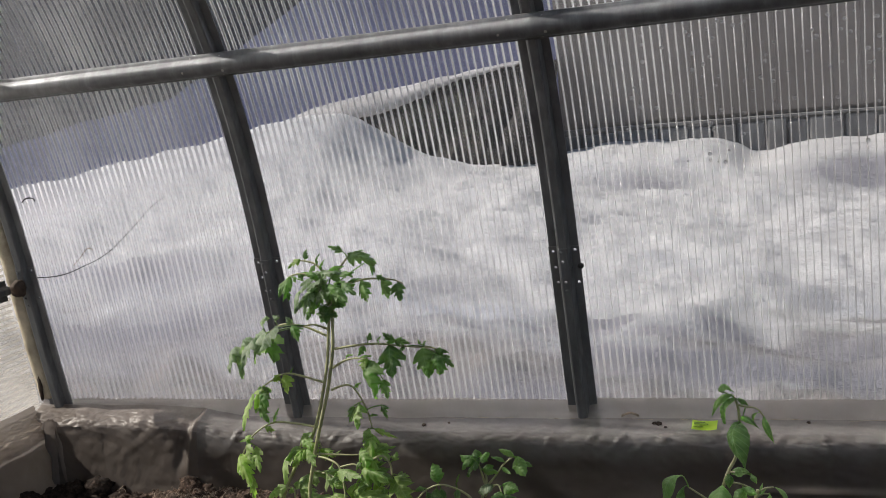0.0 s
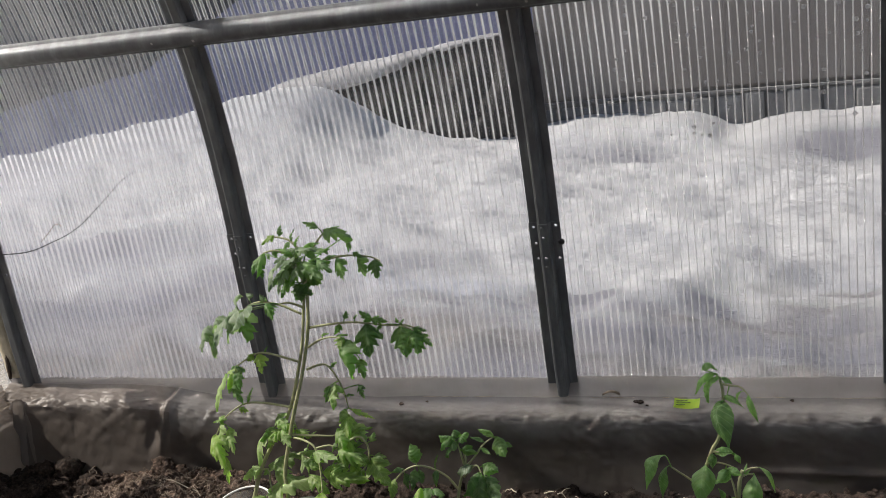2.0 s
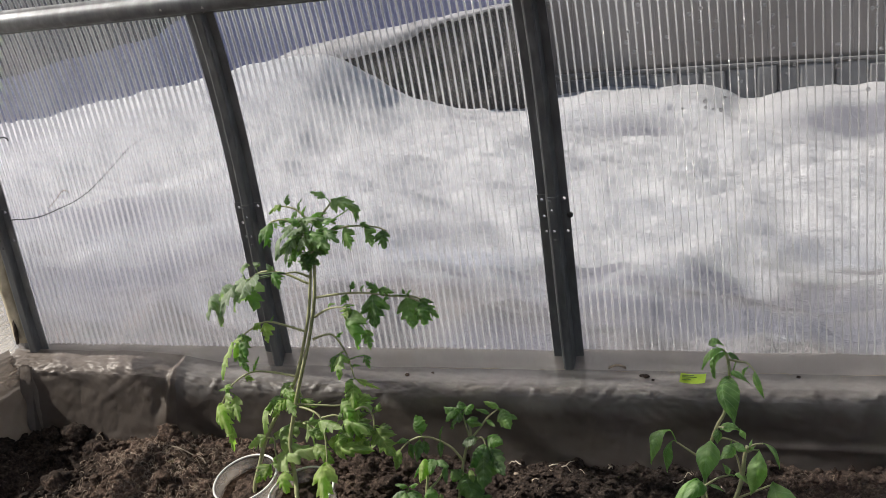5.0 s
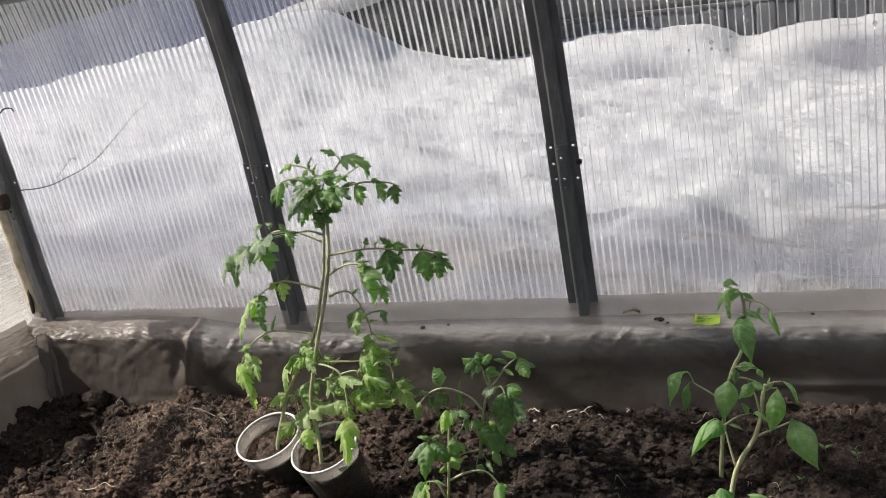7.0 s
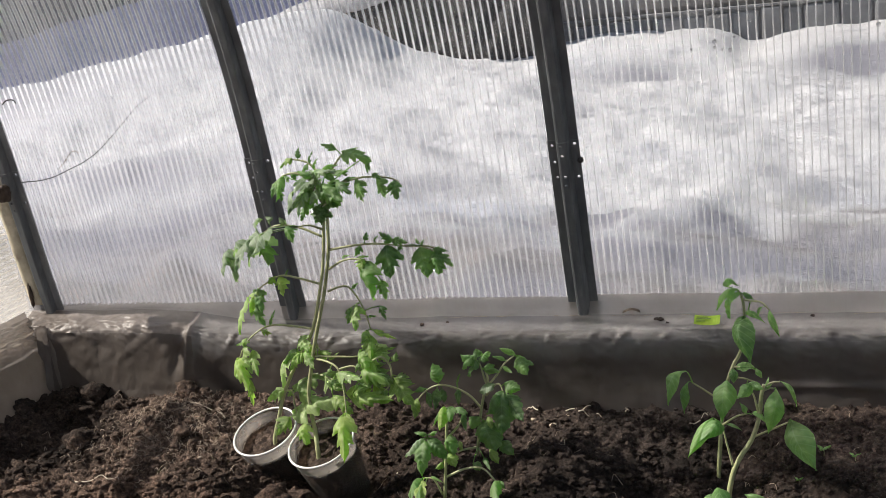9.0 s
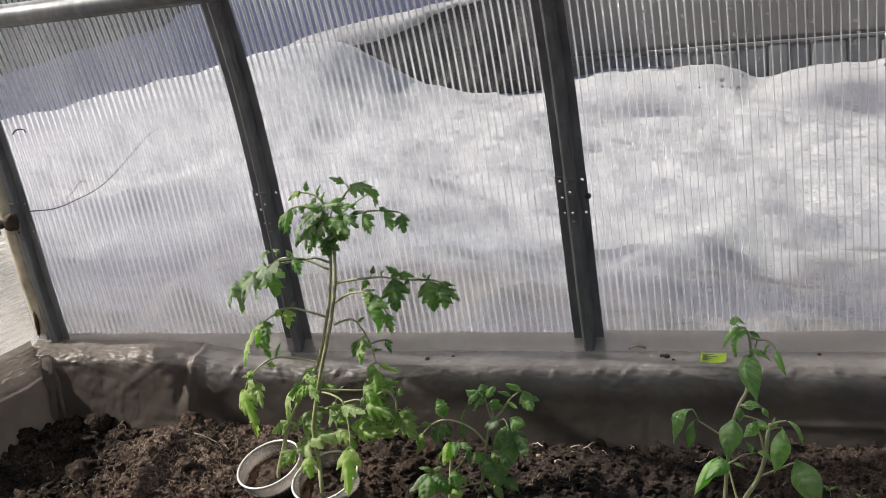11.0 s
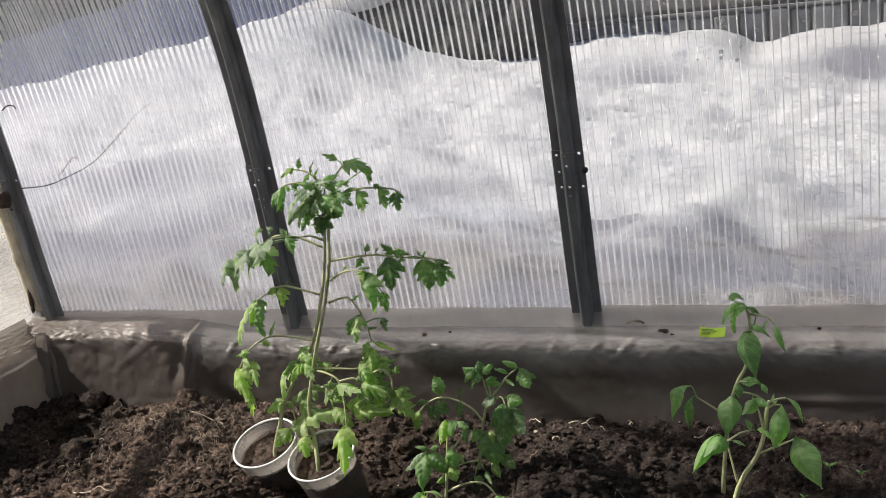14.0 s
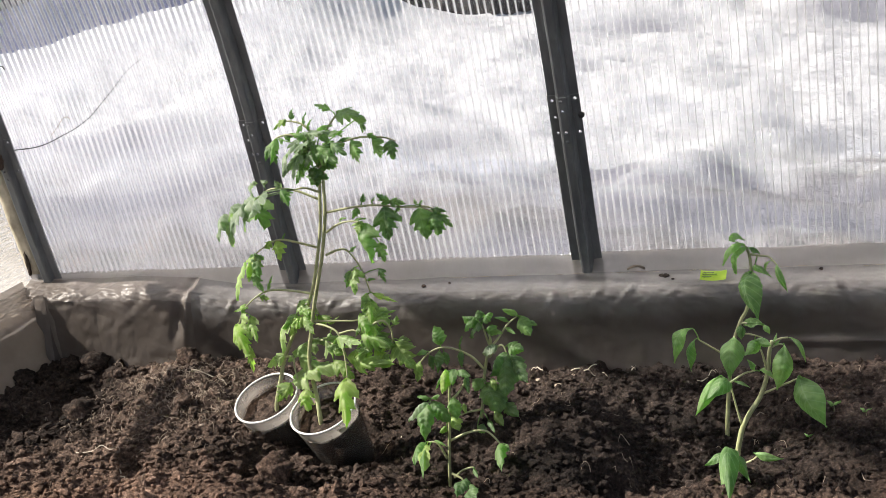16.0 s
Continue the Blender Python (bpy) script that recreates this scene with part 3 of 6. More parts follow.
def build_end(x, name, out):
    """An end wall of sheet whose channels lie level."""
    thing = empty(name, (x, 0, 0), label="ribbed polycarbonate end wall with level channels", category="greenhouse wall", kind="structure")
    outline = [(y, z) for y, z, _, _ in ARCH if z > -0.19]
    outline = [(outline[0][0], -0.45)] + outline + [(outline[-1][0], -0.45)]
    for nm, d in (("inner_skin", 0.0), ("outer_skin", SHEET)):
        bm = bmesh.new()
        bm.faces.new([bm.verts.new((out * d, y, z)) for y, z in outline])
        ob = part(nm, bm, ENDSKIN, thing)
        ob.visible_shadow = False
    verts, faces = [], []
    z = -0.44
    top = max(q[1] for q in outline)
    while z < top - 0.02:
        y0 = next(y + 0 for y, q in ((a[0], a[1]) for a in outline) if q >= z)
        y1 = 2 * MID - y0
        b = len(verts)
        for dz in (-0.0024, 0.0024):
            verts += [(out * 0.0006, y0, z + dz), (out * (SHEET - 0.0006), y0, z + dz), (out * (SHEET - 0.0006), y1, z + dz), (out * 0.0006, y1, z + dz)]
        faces += [(b, b + 1, b + 2, b + 3), (b + 4, b + 5, b + 6, b + 7), (b, b + 3, b + 7, b + 4)]
        z += PITCH
    me = bpy.data.meshes.new("webs")
    me.from_pydata(verts, [], faces)
    me.materials.append(ENDWEB)
    ob = tagged(new("webs", me), kind="stuff")
    ob.parent = thing
    ob.visible_shadow = False


build_end(-0.645, "wall_west", -1)
build_end(3.04, "wall_east", 1)

# ---- soil ----
BED_Z = -0.188
PITS = ((0.16, -0.33, 0.12, 0.075), (0.27, -0.36, 0.10, 0.05), (0.09, -0.47, 0.07, 0.04), (0.22, -0.50, 0.08, 0.045), (0.41, -0.46, 0.10, 0.06), (0.45, -0.30, 0.08, 0.02), (0.85, -0.33, 0.15, 0.055), (0.76, -0.42, 0.10, 0.085), (0.70, -0.50, 0.07, 0.05), (-0.44, -0.24, 0.10, 0.025), (-0.46, -0.36, 0.12, 0.03), (0.70, -0.30, 0.09, 0.035), (0.24, -0.24, 0.07, 0.03))
HEAPS = ((-0.56, -0.11, 0.10, 0.026), (-0.53, -0.24, 0.09, 0.012), (-0.18, -0.24, 0.19, 0.042), (0.62, -0.36, 0.10, 0.028), (0.33, -0.16, 0.06, 0.016), (1.12, -0.34, 0.12, 0.022), (0.02, -0.56, 0.16, 0.012))


def soil_z(x, y):
    z = BED_Z + 0.014 * fbm(x * 4, y * 4, 3) + 0.013 * fbm(x * 13, y * 13, 9) + 0.012 * fbm(x * 31, y * 31, 2, 3) + 0.008 * fbm(x * 85, y * 85, 5, 3)
    for px, py, r, d in PITS:
        q = math.hypot(x - px, y - py) / r
        if q < 2:
            z -= d * math.exp(-q * q * 1.7)
    for px, py, r, d in HEAPS:
        q = math.hypot(x - px, y - py) / r
        if q < 2.4:
            z += d * math.exp(-q * q)
    return z


def build_soil():
    xs = np.concatenate([np.arange(-0.62, 1.45, 0.005), np.arange(1.45, 3.05, 0.05)])
    ys = np.concatenate([np.arange(-3.05, -0.85, 0.05), np.arange(-0.85, -0.055, 0.005)])
    verts = [(float(x), float(y), soil_z(float(x), float(y))) for y in ys for x in xs]
    w = len(xs)
    faces = [(j * w + i, j * w + i + 1, (j + 1) * w + i + 1, (j + 1) * w + i) for j in range(len(ys) - 1) for i in range(w - 1)]
    me = bpy.data.meshes.new("bed_soil")
    me.from_pydata(verts, [], faces)
    me.materials.append(SOIL)
    me.polygons.foreach_set("use_smooth", [True] * len(me.polygons))
    tagged(new("bed_soil", me), "dark crumbly garden soil with dug planting pits", "soil", kind="structure")


build_soil()

# ---- edging boards under film ----
bm = bmesh.new()
box(bm, (-0.66, -0.058, -0.33), (3.05, -0.012, -0.062), 0.004)
part("edging_board", bm, WOOD)
tagged(bpy.data.objects["edging_board"], "weathered wooden edging board wrapped in film", "board")
bm = bmesh.new()
box(bm, (-0.642, -3.04, -0.33), (-0.592, -0.063, -0.062), 0.004)
ob = tagged(part("edging_board", bm, WOOD), "weathered wooden edging board across the end", "board")


def film_line(lift):
    """Section of the film: down the arches, over the board, down its face. lift raises the ledge."""
    prof = [(0.002, 0.0), (-0.002, -0.012), (-0.006, -0.028 + lift * 0.7), (-0.012, -0.040 + lift), (-0.03, -0.047 + lift), (-0.046, -0.052 + lift), (-0.058, -0.058 + lift), (-0.066, -0.070 + lift), (-0.070, -0.09 + lift * 0.8), (-0.073, -0.12 + lift * 0.5), (-0.077, -0.15), (-0.081, -0.18), (-0.086, -0.21), (-0.09, -0.245)]
    return smooth_line([(0, a, b) for a, b in prof], 8)


def crease(x, z, seed):
    """Sharp-edged wrinkles: folded noise in two directions."""
    a = 1 - abs(fbm(x * 4.2 + z * 11, z * 7 - x * 1.5, seed, 3)) * 2
    b = 1 - abs(fbm(x * 9 - z * 16, z * 12 + x * 4, seed + 9, 3)) * 2
    return 0.6 * max(0, a) ** 3 + 0.4 * max(0, b) ** 4 + 0.5 * fbm(x * 3, z * 5, seed + 3, 2)


def crumple(x, z):
    """Crinkled film: flat facets that meet in sharp edges."""
    return abs(noise.noise((x * 30 + z * 20, z * 48 - x * 12, 3.1))) + 0.6 * abs(noise.noise((x * 48 + z * 30, z * 60, 8.7))) + 0.35 * abs(noise.noise((x * 95, z * 110 - x * 50, 1.9))) - 0.4


def film_mesh(name, label, rings, mat=None, keep=None):
    h = len(rings[0])
    verts = [p for r in rings for p in r]
    faces = [(i * h + j, i * h + j + 1, (i + 1) * h + j + 1, (i + 1) * h + j) for i in range(len(rings) - 1) for j in range(h - 1) if keep is None or keep(rings[i][j][0], j)]
    used = sorted({v for f in faces for v in f})
    place = {v: k for k, v in enumerate(used)}
    verts, faces = [verts[v] for v in used], [tuple(place[v] for v in f) for f in faces]
    me = bpy.data.meshes.new(name)
    me.from_pydata(verts, [], faces)
    me.materials.append(mat or FILM)
    me.polygons.foreach_set("use_smooth", [True] * len(me.polygons))
    return tagged(new(name, me), label)


DENTS = ((0.30, 0.7, 0.004), (0.37, -0.5, 0.004), (0.46, 0.9, 0.006), (0.52, 0.5, 0.005), (0.60, 0.8, 0.004), (0.655, 1.0, 0.008), (0.675, -0.6, -0.004), (0.74, 0.8, 0.006), (0.83, -0.7, 0.004), (0.94, 0.6, 0.005), (1.02, -0.8, 0.007), (1.12, 0.9, 0.006), (1.22, -0.5, 0.005), (0.08, 0.6, 0.005), (-0.05, -0.6, 0.005), (-0.14, 0.5, 0.006))


def build_film():
    rings = []
    for i in range(701):
        x = -0.643 + 3.673 * (i / 700) ** 1.35
        lift = 0.026 / (1 + math.exp((x + 0.2) * 28))
        ring = []
        line = film_line(lift)
        for j, q in enumerate(line):
            s = j / (len(line) - 1)
            rise = min(1, max(0, (s - 0.14) / 0.25))
            face = min(1, max(0, (s - 0.5) / 0.1))
            d = 0.0012 * fbm(x * 5, q[2] * 8, 3) + rise * (0.004 * crease(x, q[2], 4) * (1 - 0.7 * face) + 0.0042 * (1 - face) * crumple(x, q[2] + q[1]) * (1.3 if x < -0.2 else 0.95) + 0.0035 * face * fbm(x * 4, q[2] * 5, 8, 2) + 0.0024 * face * crumple(x * 0.35, q[2] * 0.3) + 0.0009 * face * crumple(x * 1.1 + 5, q[2] * 0.9))
            # soft slanting wrinkles where the film turns over the edge
            d += 0.0055 * max(0, 1 - abs(s - 0.45) / 0.3) * (noise.noise((x * 13 + q[2] * 26, q[2] * 9, 5.5)) + 0.9 * abs(noise.noise((x * 24 - q[2] * 34, q[2] * 14, 2.5))) + 0.5 * abs(noise.noise((x * 52 + q[2] * 60, q[2] * 30, 7.5))) - 0.3)
            # sharp dents pinched into the edge
            if 0.3 < s < 0.62:
                for x0, lean_x, deep in DENTS:
                    u = abs(x - x0 - (q[2] + 0.06) * lean_x) / 0.009
                    if u < 1:
                        d += deep * (1 - u) * (1 - abs(s - 0.46) / 0.16)
            # the gathered fold where two lengths of film meet
            g = math.exp(-((x + 0.232 - (q[2] + 0.05) * 0.18) / 0.008) ** 2) - 0.7 * math.exp(-((x + 0.252 - (q[2] + 0.05) * 0.3) / 0.012) ** 2)
            if s > 0.2 and q[2] > -0.15:
                d += 0.009 * g * min(1, (q[2] + 0.15) * 25)
            # a long crease low on the face
            if x > 0.85:
                d += 0.006 * min(1, (x - 0.85) * 6) * math.exp(-((q[2] + 0.148 + 0.012 * (x - 1)) / 0.006) ** 2)
            sag = 0.004 * fbm(x * 3, 0, 12) + 0.003 * fbm(x * 11, 4, 2, 2)
            flare = 0.012 * face * max(0, -0.07 - q[2]) / 0.12 * min(1, max(0, (-0.15 - x) * 12))
            ring.append((x, q[1] - d - flare, q[2] + sag * (1 - s) + (0.45 * d if s < 0.55 else 0)))
        rings.append(ring)
    thing = empty("plastic_film", (0, 0, 0), label="dusty wrinkled translucent film wrapped over the long edging board, its lit ledge painted paler", category="plastic film")
    cut = next(i for i, r in enumerate(rings) if r[0][0] > -0.225)
    fold_row = 56
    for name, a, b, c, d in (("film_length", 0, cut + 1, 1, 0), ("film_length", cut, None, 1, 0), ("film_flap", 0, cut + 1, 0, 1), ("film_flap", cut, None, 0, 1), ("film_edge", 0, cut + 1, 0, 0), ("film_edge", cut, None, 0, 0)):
        film_mesh(name, "", rings[a:b], VEIL if "edge" in name else (LIT_BROWN if name == "film_flap" else BROWN) if a == 0 else FILM, lambda x, j: j < 21 if c == d else (j >= fold_row) if c else 21 <= j < fold_row).parent = thing
    rings = []
    for i in range(301):
        y = -0.035 - 2.98 * (i / 300) ** 1.7
        ring = []
        line = film_line(0.02)
        for j, q in enumerate(line):
            s = j / (len(line) - 1)
            face = min(1, max(0, (s - 0.5) / 0.1))
            d = 0.002 * fbm(y * 4, q[2] * 6, 3) + (1 - face) * min(1, s * 4) * 0.007 * crumple(y, q[2] + q[1]) + face * 0.004 * crease(y + 7, q[2], 31)
            flare = 0.05 * max(0, s - 0.5)
            ring.append((-0.641 - q[1] * 0.75 + d + flare, y, q[2] - 0.004 + 0.004 * fbm(y * 3, 0, 4) + (0.5 * d if s < 0.55 else 0)))
        rings.append(list(reversed(ring)))
    end = empty("plastic_film", (-0.6, -1.5, -0.05), label="brown film wrapped over the end board, sun glow painted into its tan", category="plastic film")
    rings = [[(p[0] + 0.6, p[1] + 1.5, p[2] + 0.05) for p in r] for r in rings]
    # sun shining through the end film is put into its pale tan
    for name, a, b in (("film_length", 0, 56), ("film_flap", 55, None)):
        film_mesh(name, "", [r[a:b] for r in rings], LIT_TAN).parent = end
    # loose pleats of film fanning down the corner
    fan = ((-0.030, -0.040), (-0.019, -0.016), (-0.012, -0.034), (-0.004, -0.008), (0.004, -0.026), (0.013, -0.003), (0.026, -0.012), (0.044, 0.006))
    rings = []
    for i in range(25):
        s = i / 24
        w = 0.35 + 0.9 * s ** 0.8
        a = Vector((-0.580 + 0.012 * s, -0.066 - 0.016 * s, -0.028 - 0.19 * s))
        rings.append([a + Vector((u * w + 0.003 * math.sin(6 * s + u * 90), v * w, 0.004 * math.cos(u * 70))) for u, v in fan])
    # a lit brown painted on to lift the pleat out of the shade
    film_mesh("film_pleat", "folded corner pleat of brown film", rings, LIT_BROWN).parent = thing


build_film()


# ---- outside ----
BANK = ((-9, 0.0), (-4.5, 0.03), (-3.0, 0.185), (-2.35, 0.303), (-1.86, 0.396), (-1.64, 0.44), (-1.46, 0.435), (-1.36, 0.375), (-1.25, 0.29), (-1.12, 0.2), (-0.95, 0.12), (-0.83, 0.08), (-0.5, 0.06), (-0.3, 0.06))
RIDGE = ((-0.5, 0.10), (-0.2, 0.12), (0.0, 0.115), (0.43, 0.098), (0.55, 0.05), (0.63, 0.0), (0.72, 0.005), (0.85, 0.035), (1.3, 0.06), (3, 0.07))
# soaked and thawed spots, the broad left ones painted shade: place, half-widths, how far gone
THAW_AND_SHADE = ((0.75, 1.12, 0.09, 0.13, 0.8), (0.41, 1.2, 0.10, 0.12, 0.6), (0.86, 1.62, 0.08, 0.10, 0.6), (0.60, 1.0, 0.16, 0.09, 0.5), (0.33, 0.5, 0.2, 0.12, 0.9), (1.06, 1.0, 0.2, 0.14, 0.6), (0.72, 0.72, 0.3, 0.10, 0.85), (1.1, 0.70, 0.25, 0.10, 0.85), (1.22, 3.85, 0.32, 0.2, 0.9), (0.15, 3.72, 0.32, 0.16, 0.55), (0.68, 2.95, 0.13, 0.05, 0.5), (0.2, 2.98, 0.14, 0.05, 0.4), (-0.18, 1.55, 0.22, 0.12, 0.5), (-0.84, 1.36, 0.40, 0.28, 0.78), (-1.53, 1.83, 0.45, 0.24, 0.62), (-1.16, 1.06, 0.45, 0.28, 0.75), (0.95, 2.35, 0.12, 0.06, 0.35), (-0.25, 2.4, 0.2, 0.07, 0.3))


def thaw_shade(x, y):
    worst = 0.0
    for px, py, rx, ry, k in THAW_AND_SHADE:
        q = ((x - px) / rx) ** 2 + ((y - py) / ry) ** 2
        if q < 5:
            worst = max(worst, k * math.exp(-q * 0.8))
    return worst


def snow_z(x, y):
    crest = 3.05 + 0.6 * (x + 2.8) if x < -0.3 else 99.0
    top = float(np.interp(x, [q[0] for q in BANK], [q[1] for q in BANK])) + 0.012 * fbm(x * 2.5, 2, 3)
    bumps = 0.06 * fbm(x * 0.6, y * 0.6, 2) + 0.055 * fbm(x * 1.9, y * 1.9, 6) + 0.03 * fbm(x * 5, y * 6, 3, 3) + 0.012 * fbm(x * 14, y * 16, 8, 2)
    if y > crest:
        # past the bank the ground falls away into the valley
        return top - 0.32 * (y - crest) - 0.02 * (y - crest) ** 2 * (y - crest < 14) + bumps * 0.6
    flat = -0.12 + 0.036 * min(y, 4.6) - 0.13 * min(1, max(0, x + 0.1)) * min(1, y / 4.2) ** 1.5
    rise = 0.0
    if crest < 50:
        rise = max(0.0, 1 - (crest - y) / (1.5 - 0.32 * max(0, min(2.6, x + 2.8)))) ** 1.4
    z = flat + (top - flat) * rise + bumps * (1 - 0.8 * rise)
    if x > -0.5 and y > 3.5:
        # a low ridge of cleared snow along the house
        k = min(1, (y - 3.5) / 0.7) * min(1, (x + 0.5) * 5)
        k = k * k * (3 - 2 * k)
        ridge = float(np.interp(x, [q[0] for q in RIDGE], [q[1] for q in RIDGE])) + 0.016 * fbm(x * 6, 7, 3, 3)
        z += k * (ridge + 0.15 * bumps - z)
    # the drip of the roof has melted a trench along the wall
    return z - 0.09 * math.exp(-((y - 0.25) / 0.3) ** 2) - 0.03 * thaw_shade(x, y)


def build_snow():
    xs = np.concatenate([np.arange(-60, -9, 2.0), np.arange(-9, -4, 0.12), np.arange(-4, 2.6, 0.035), np.arange(2.6, 5, 0.2), np.arange(5, 60, 2.0)])
    ys = np.concatenate([np.arange(-60, -4, 2.0), np.arange(-4, 0.04, 0.5), np.arange(0.04, 5.4, 0.035), np.arange(5.4, 10, 0.25), np.arange(10, 60, 2.0)])
    verts = []
    for y in ys:
        for x in xs:
            x, y = float(x), float(y)
            if y < 0.03:
                z = -0.5 if (-0.75 < x < 3.1 and -3.2 < y) else -0.16
            else:
                z = max(-9.0, snow_z(x, y))
            verts.append((x, y, z))
    w = len(xs)
    faces = [(j * w + i, j * w + i + 1, (j + 1) * w + i + 1, (j + 1) * w + i) for j in range(len(ys) - 1) for i in range(w - 1)]
    me = bpy.data.meshes.new("ground")
    me.from_pydata(verts, [], faces)
    me.materials.append(SNOW)
    soak_shade = me.attributes.new("thaw_shade", "FLOAT", "POINT")
    soak_shade.data.foreach_set("value", [thaw_shade(p[0], p[1]) if p[1] > 0.03 else 0.0 for p in verts])
    me.polygons.foreach_set("use_smooth", [True] * len(me.polygons))
    tagged(new("ground", me), "old bright snow cover with bumps and thawed patches", "snow", kind="structure")


build_snow()


def build_house():
    # its long wall faces the greenhouse, a little askew
    thing = empty("house", (-0.42, 4.6, -0.036), label="house with brown siding on a grey stone foundation", category="house")
    thing.rotation_euler = (0, 0, radians(6))
    bm = bmesh.new()
    box(bm, (0, 0.055, 0.23), (9, 6, 3.2))
    part("wall", bm, SIDING, thing)
    for i in range(60):
        bm = bmesh.new()
        box(bm, (i * 0.15 + 0.0006, 0.028, 0.262), (i * 0.15 + 0.1494, 0.052, 3.15), 0.002)
        part("plank", bm, SIDING, thing)
    bm = bmesh.new()
    box(bm, (-0.02, 0.03, -0.6), (9.02, 6, 0.225))
    part("foundation", bm, STONE, thing)
    rng = random.Random(8)
    x = -0.02
    while x < 8.9:
        w = rng.uniform(0.1, 0.24)
        bm = bmesh.new()
        box(bm, (x + 0.006, rng.uniform(-0.012, 0.008), -0.3), (x + w - 0.006, 0.05, rng.uniform(0.2, 0.222)), 0.012)
        part("stone", bm, STONE, thing)
        x += w
    bm = bmesh.new()
    box(bm, (-0.02, -0.006, 0.226), (9.02, 0.05, 0.240), 0.003)
    part("foundation_ledge", bm, STONE, thing)
    bm = bmesh.new()
    loft(bm, [[(x, -0.4, 3.1), (x, 3.0, 4.9), (x, 6.4, 3.1), (x, 6.4, 3.0), (x, 3.0, 4.75), (x, -0.4, 3.0)] for x in (-0.4, 9.4)])
    part("roof", bm, STONE, thing)


build_house()


def lumpy(bm, centre, size, seed, detail=3, rough=0.3, freq=2.0):
    r = bmesh.ops.create_icosphere(bm, subdivisions=detail, radius=1)
    for v in r["verts"]:
        k = 1 + rough * fbm(v.co.x * freq + seed, v.co.y * freq, v.co.z * freq + seed * 3.1, 3)
        v.co = Vector((centre[0] + v.co.x * size[0] * k, centre[1] + v.co.y * size[1] * k, centre[2] + v.co.z * size[2] * k))


# a dark wedge-shaped heap beside the house, snow lying on top
HEAP_TOP = ((-1.75, 0.36), (-1.36, 0.42), (-1.15, 0.50), (-0.97, 0.555), (-0.64, 0.605), (-0.36, 0.62))
CAP_TOP = ((-2.3, 0.32), (-1.93, 0.44), (-1.56, 0.505), (-1.34, 0.528), (-0.99, 0.572), (-0.66, 0.612), (-0.36, 0.62))


def heap_top(x):
    return float(np.interp(x, [q[0] for q in HEAP_TOP], [q[1] for q in HEAP_TOP])) + 0.012 * fbm(x * 7, 1, 4) + 0.01 * fbm(x * 21, 5, 2)


bm = bmesh.new()
rings = []
for i in range(110):
    s = i / 109
    x = -1.75 + 1.37 * s
    high = heap_top(x)
    ring = []
    for k in range(26):
        h = k / 25
        deep = (0.10 + 0.16 * s) * (1 - h) ** 0.8
        ring.append((x + 0.02 * fbm(x * 9, h * 6, 8), 4.47 - deep * (1 + 0.7 * fbm(x * 7, h * 4, 6, 4)), -0.15 + (high + 0.15) * h))
    ring.append((x, 4.75, high - 0.02))
    rings.append(ring)
loft(bm, rings, closed=False, caps=False)
tagged(part("earth_heap", bm, MOUND_DARK, smooth=True), "dark rough wedge-shaped heap beside the house", "earth heap")
bm = bmesh.new()
rings = []
for i in range(120):
    x = -2.3 + 1.76 * i / 119
    low = heap_top(x) - 0.012
    high = max(low + 0.01, float(np.interp(x, [q[0] for q in CAP_TOP], [q[1] for q in CAP_TOP])) + 0.008 * fbm(x * 8, 3, 6))
    rings.append([(x, 4.44 + 0.012 * fbm(x * 10, 2, 2), low), (x, 4.425, low + (high - low) * 0.35), (x, 4.44, low + (high - low) * 0.75), (x, 4.49, high), (x, 4.62, high + 0.01), (x, 4.78, low)])
loft(bm, rings)
tagged(part("snow_cap", bm, GREYSNOW, smooth=True), "thin grey rim of old snow lying on the dark heap", "snow")

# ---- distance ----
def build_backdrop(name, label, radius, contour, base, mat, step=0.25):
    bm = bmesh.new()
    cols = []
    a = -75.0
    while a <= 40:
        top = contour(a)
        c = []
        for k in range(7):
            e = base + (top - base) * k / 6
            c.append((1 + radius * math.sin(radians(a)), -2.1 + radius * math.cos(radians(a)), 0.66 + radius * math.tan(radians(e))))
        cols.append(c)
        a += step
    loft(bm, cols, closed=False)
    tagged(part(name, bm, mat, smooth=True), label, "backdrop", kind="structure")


# blue shade and haze of the distant snow are put into its colour
HAZE = mottled("far_slope_haze", [(0.3, (0.11, 0.12, 0.21)), (0.55, (0.145, 0.155, 0.255)), (0.8, (0.18, 0.19, 0.3))], 0.12, 0.9)
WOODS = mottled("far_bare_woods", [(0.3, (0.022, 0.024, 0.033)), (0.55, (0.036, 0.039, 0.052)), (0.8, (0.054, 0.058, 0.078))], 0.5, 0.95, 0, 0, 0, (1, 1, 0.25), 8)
build_backdrop("backdrop", "far snow slope, its blue-grey shade and haze painted in", 45, lambda a: max(-2.5, min(1.4, -1.7 + (a + 36) * 0.2) + max(0.0, a + 30) * 0.4) + 0.18 * fbm(a * 0.35, 1, 3), -12, HAZE)
build_backdrop("backdrop", "far bare dark woods on a hill", 60, lambda a: 9.0 + 0.8 * fbm(a * 0.25, 4, 9) + 0.5 * fbm(a * 1.6, 2, 5), -12, WOODS)


# ---- plants ----
leaf_rng = random.Random(21)
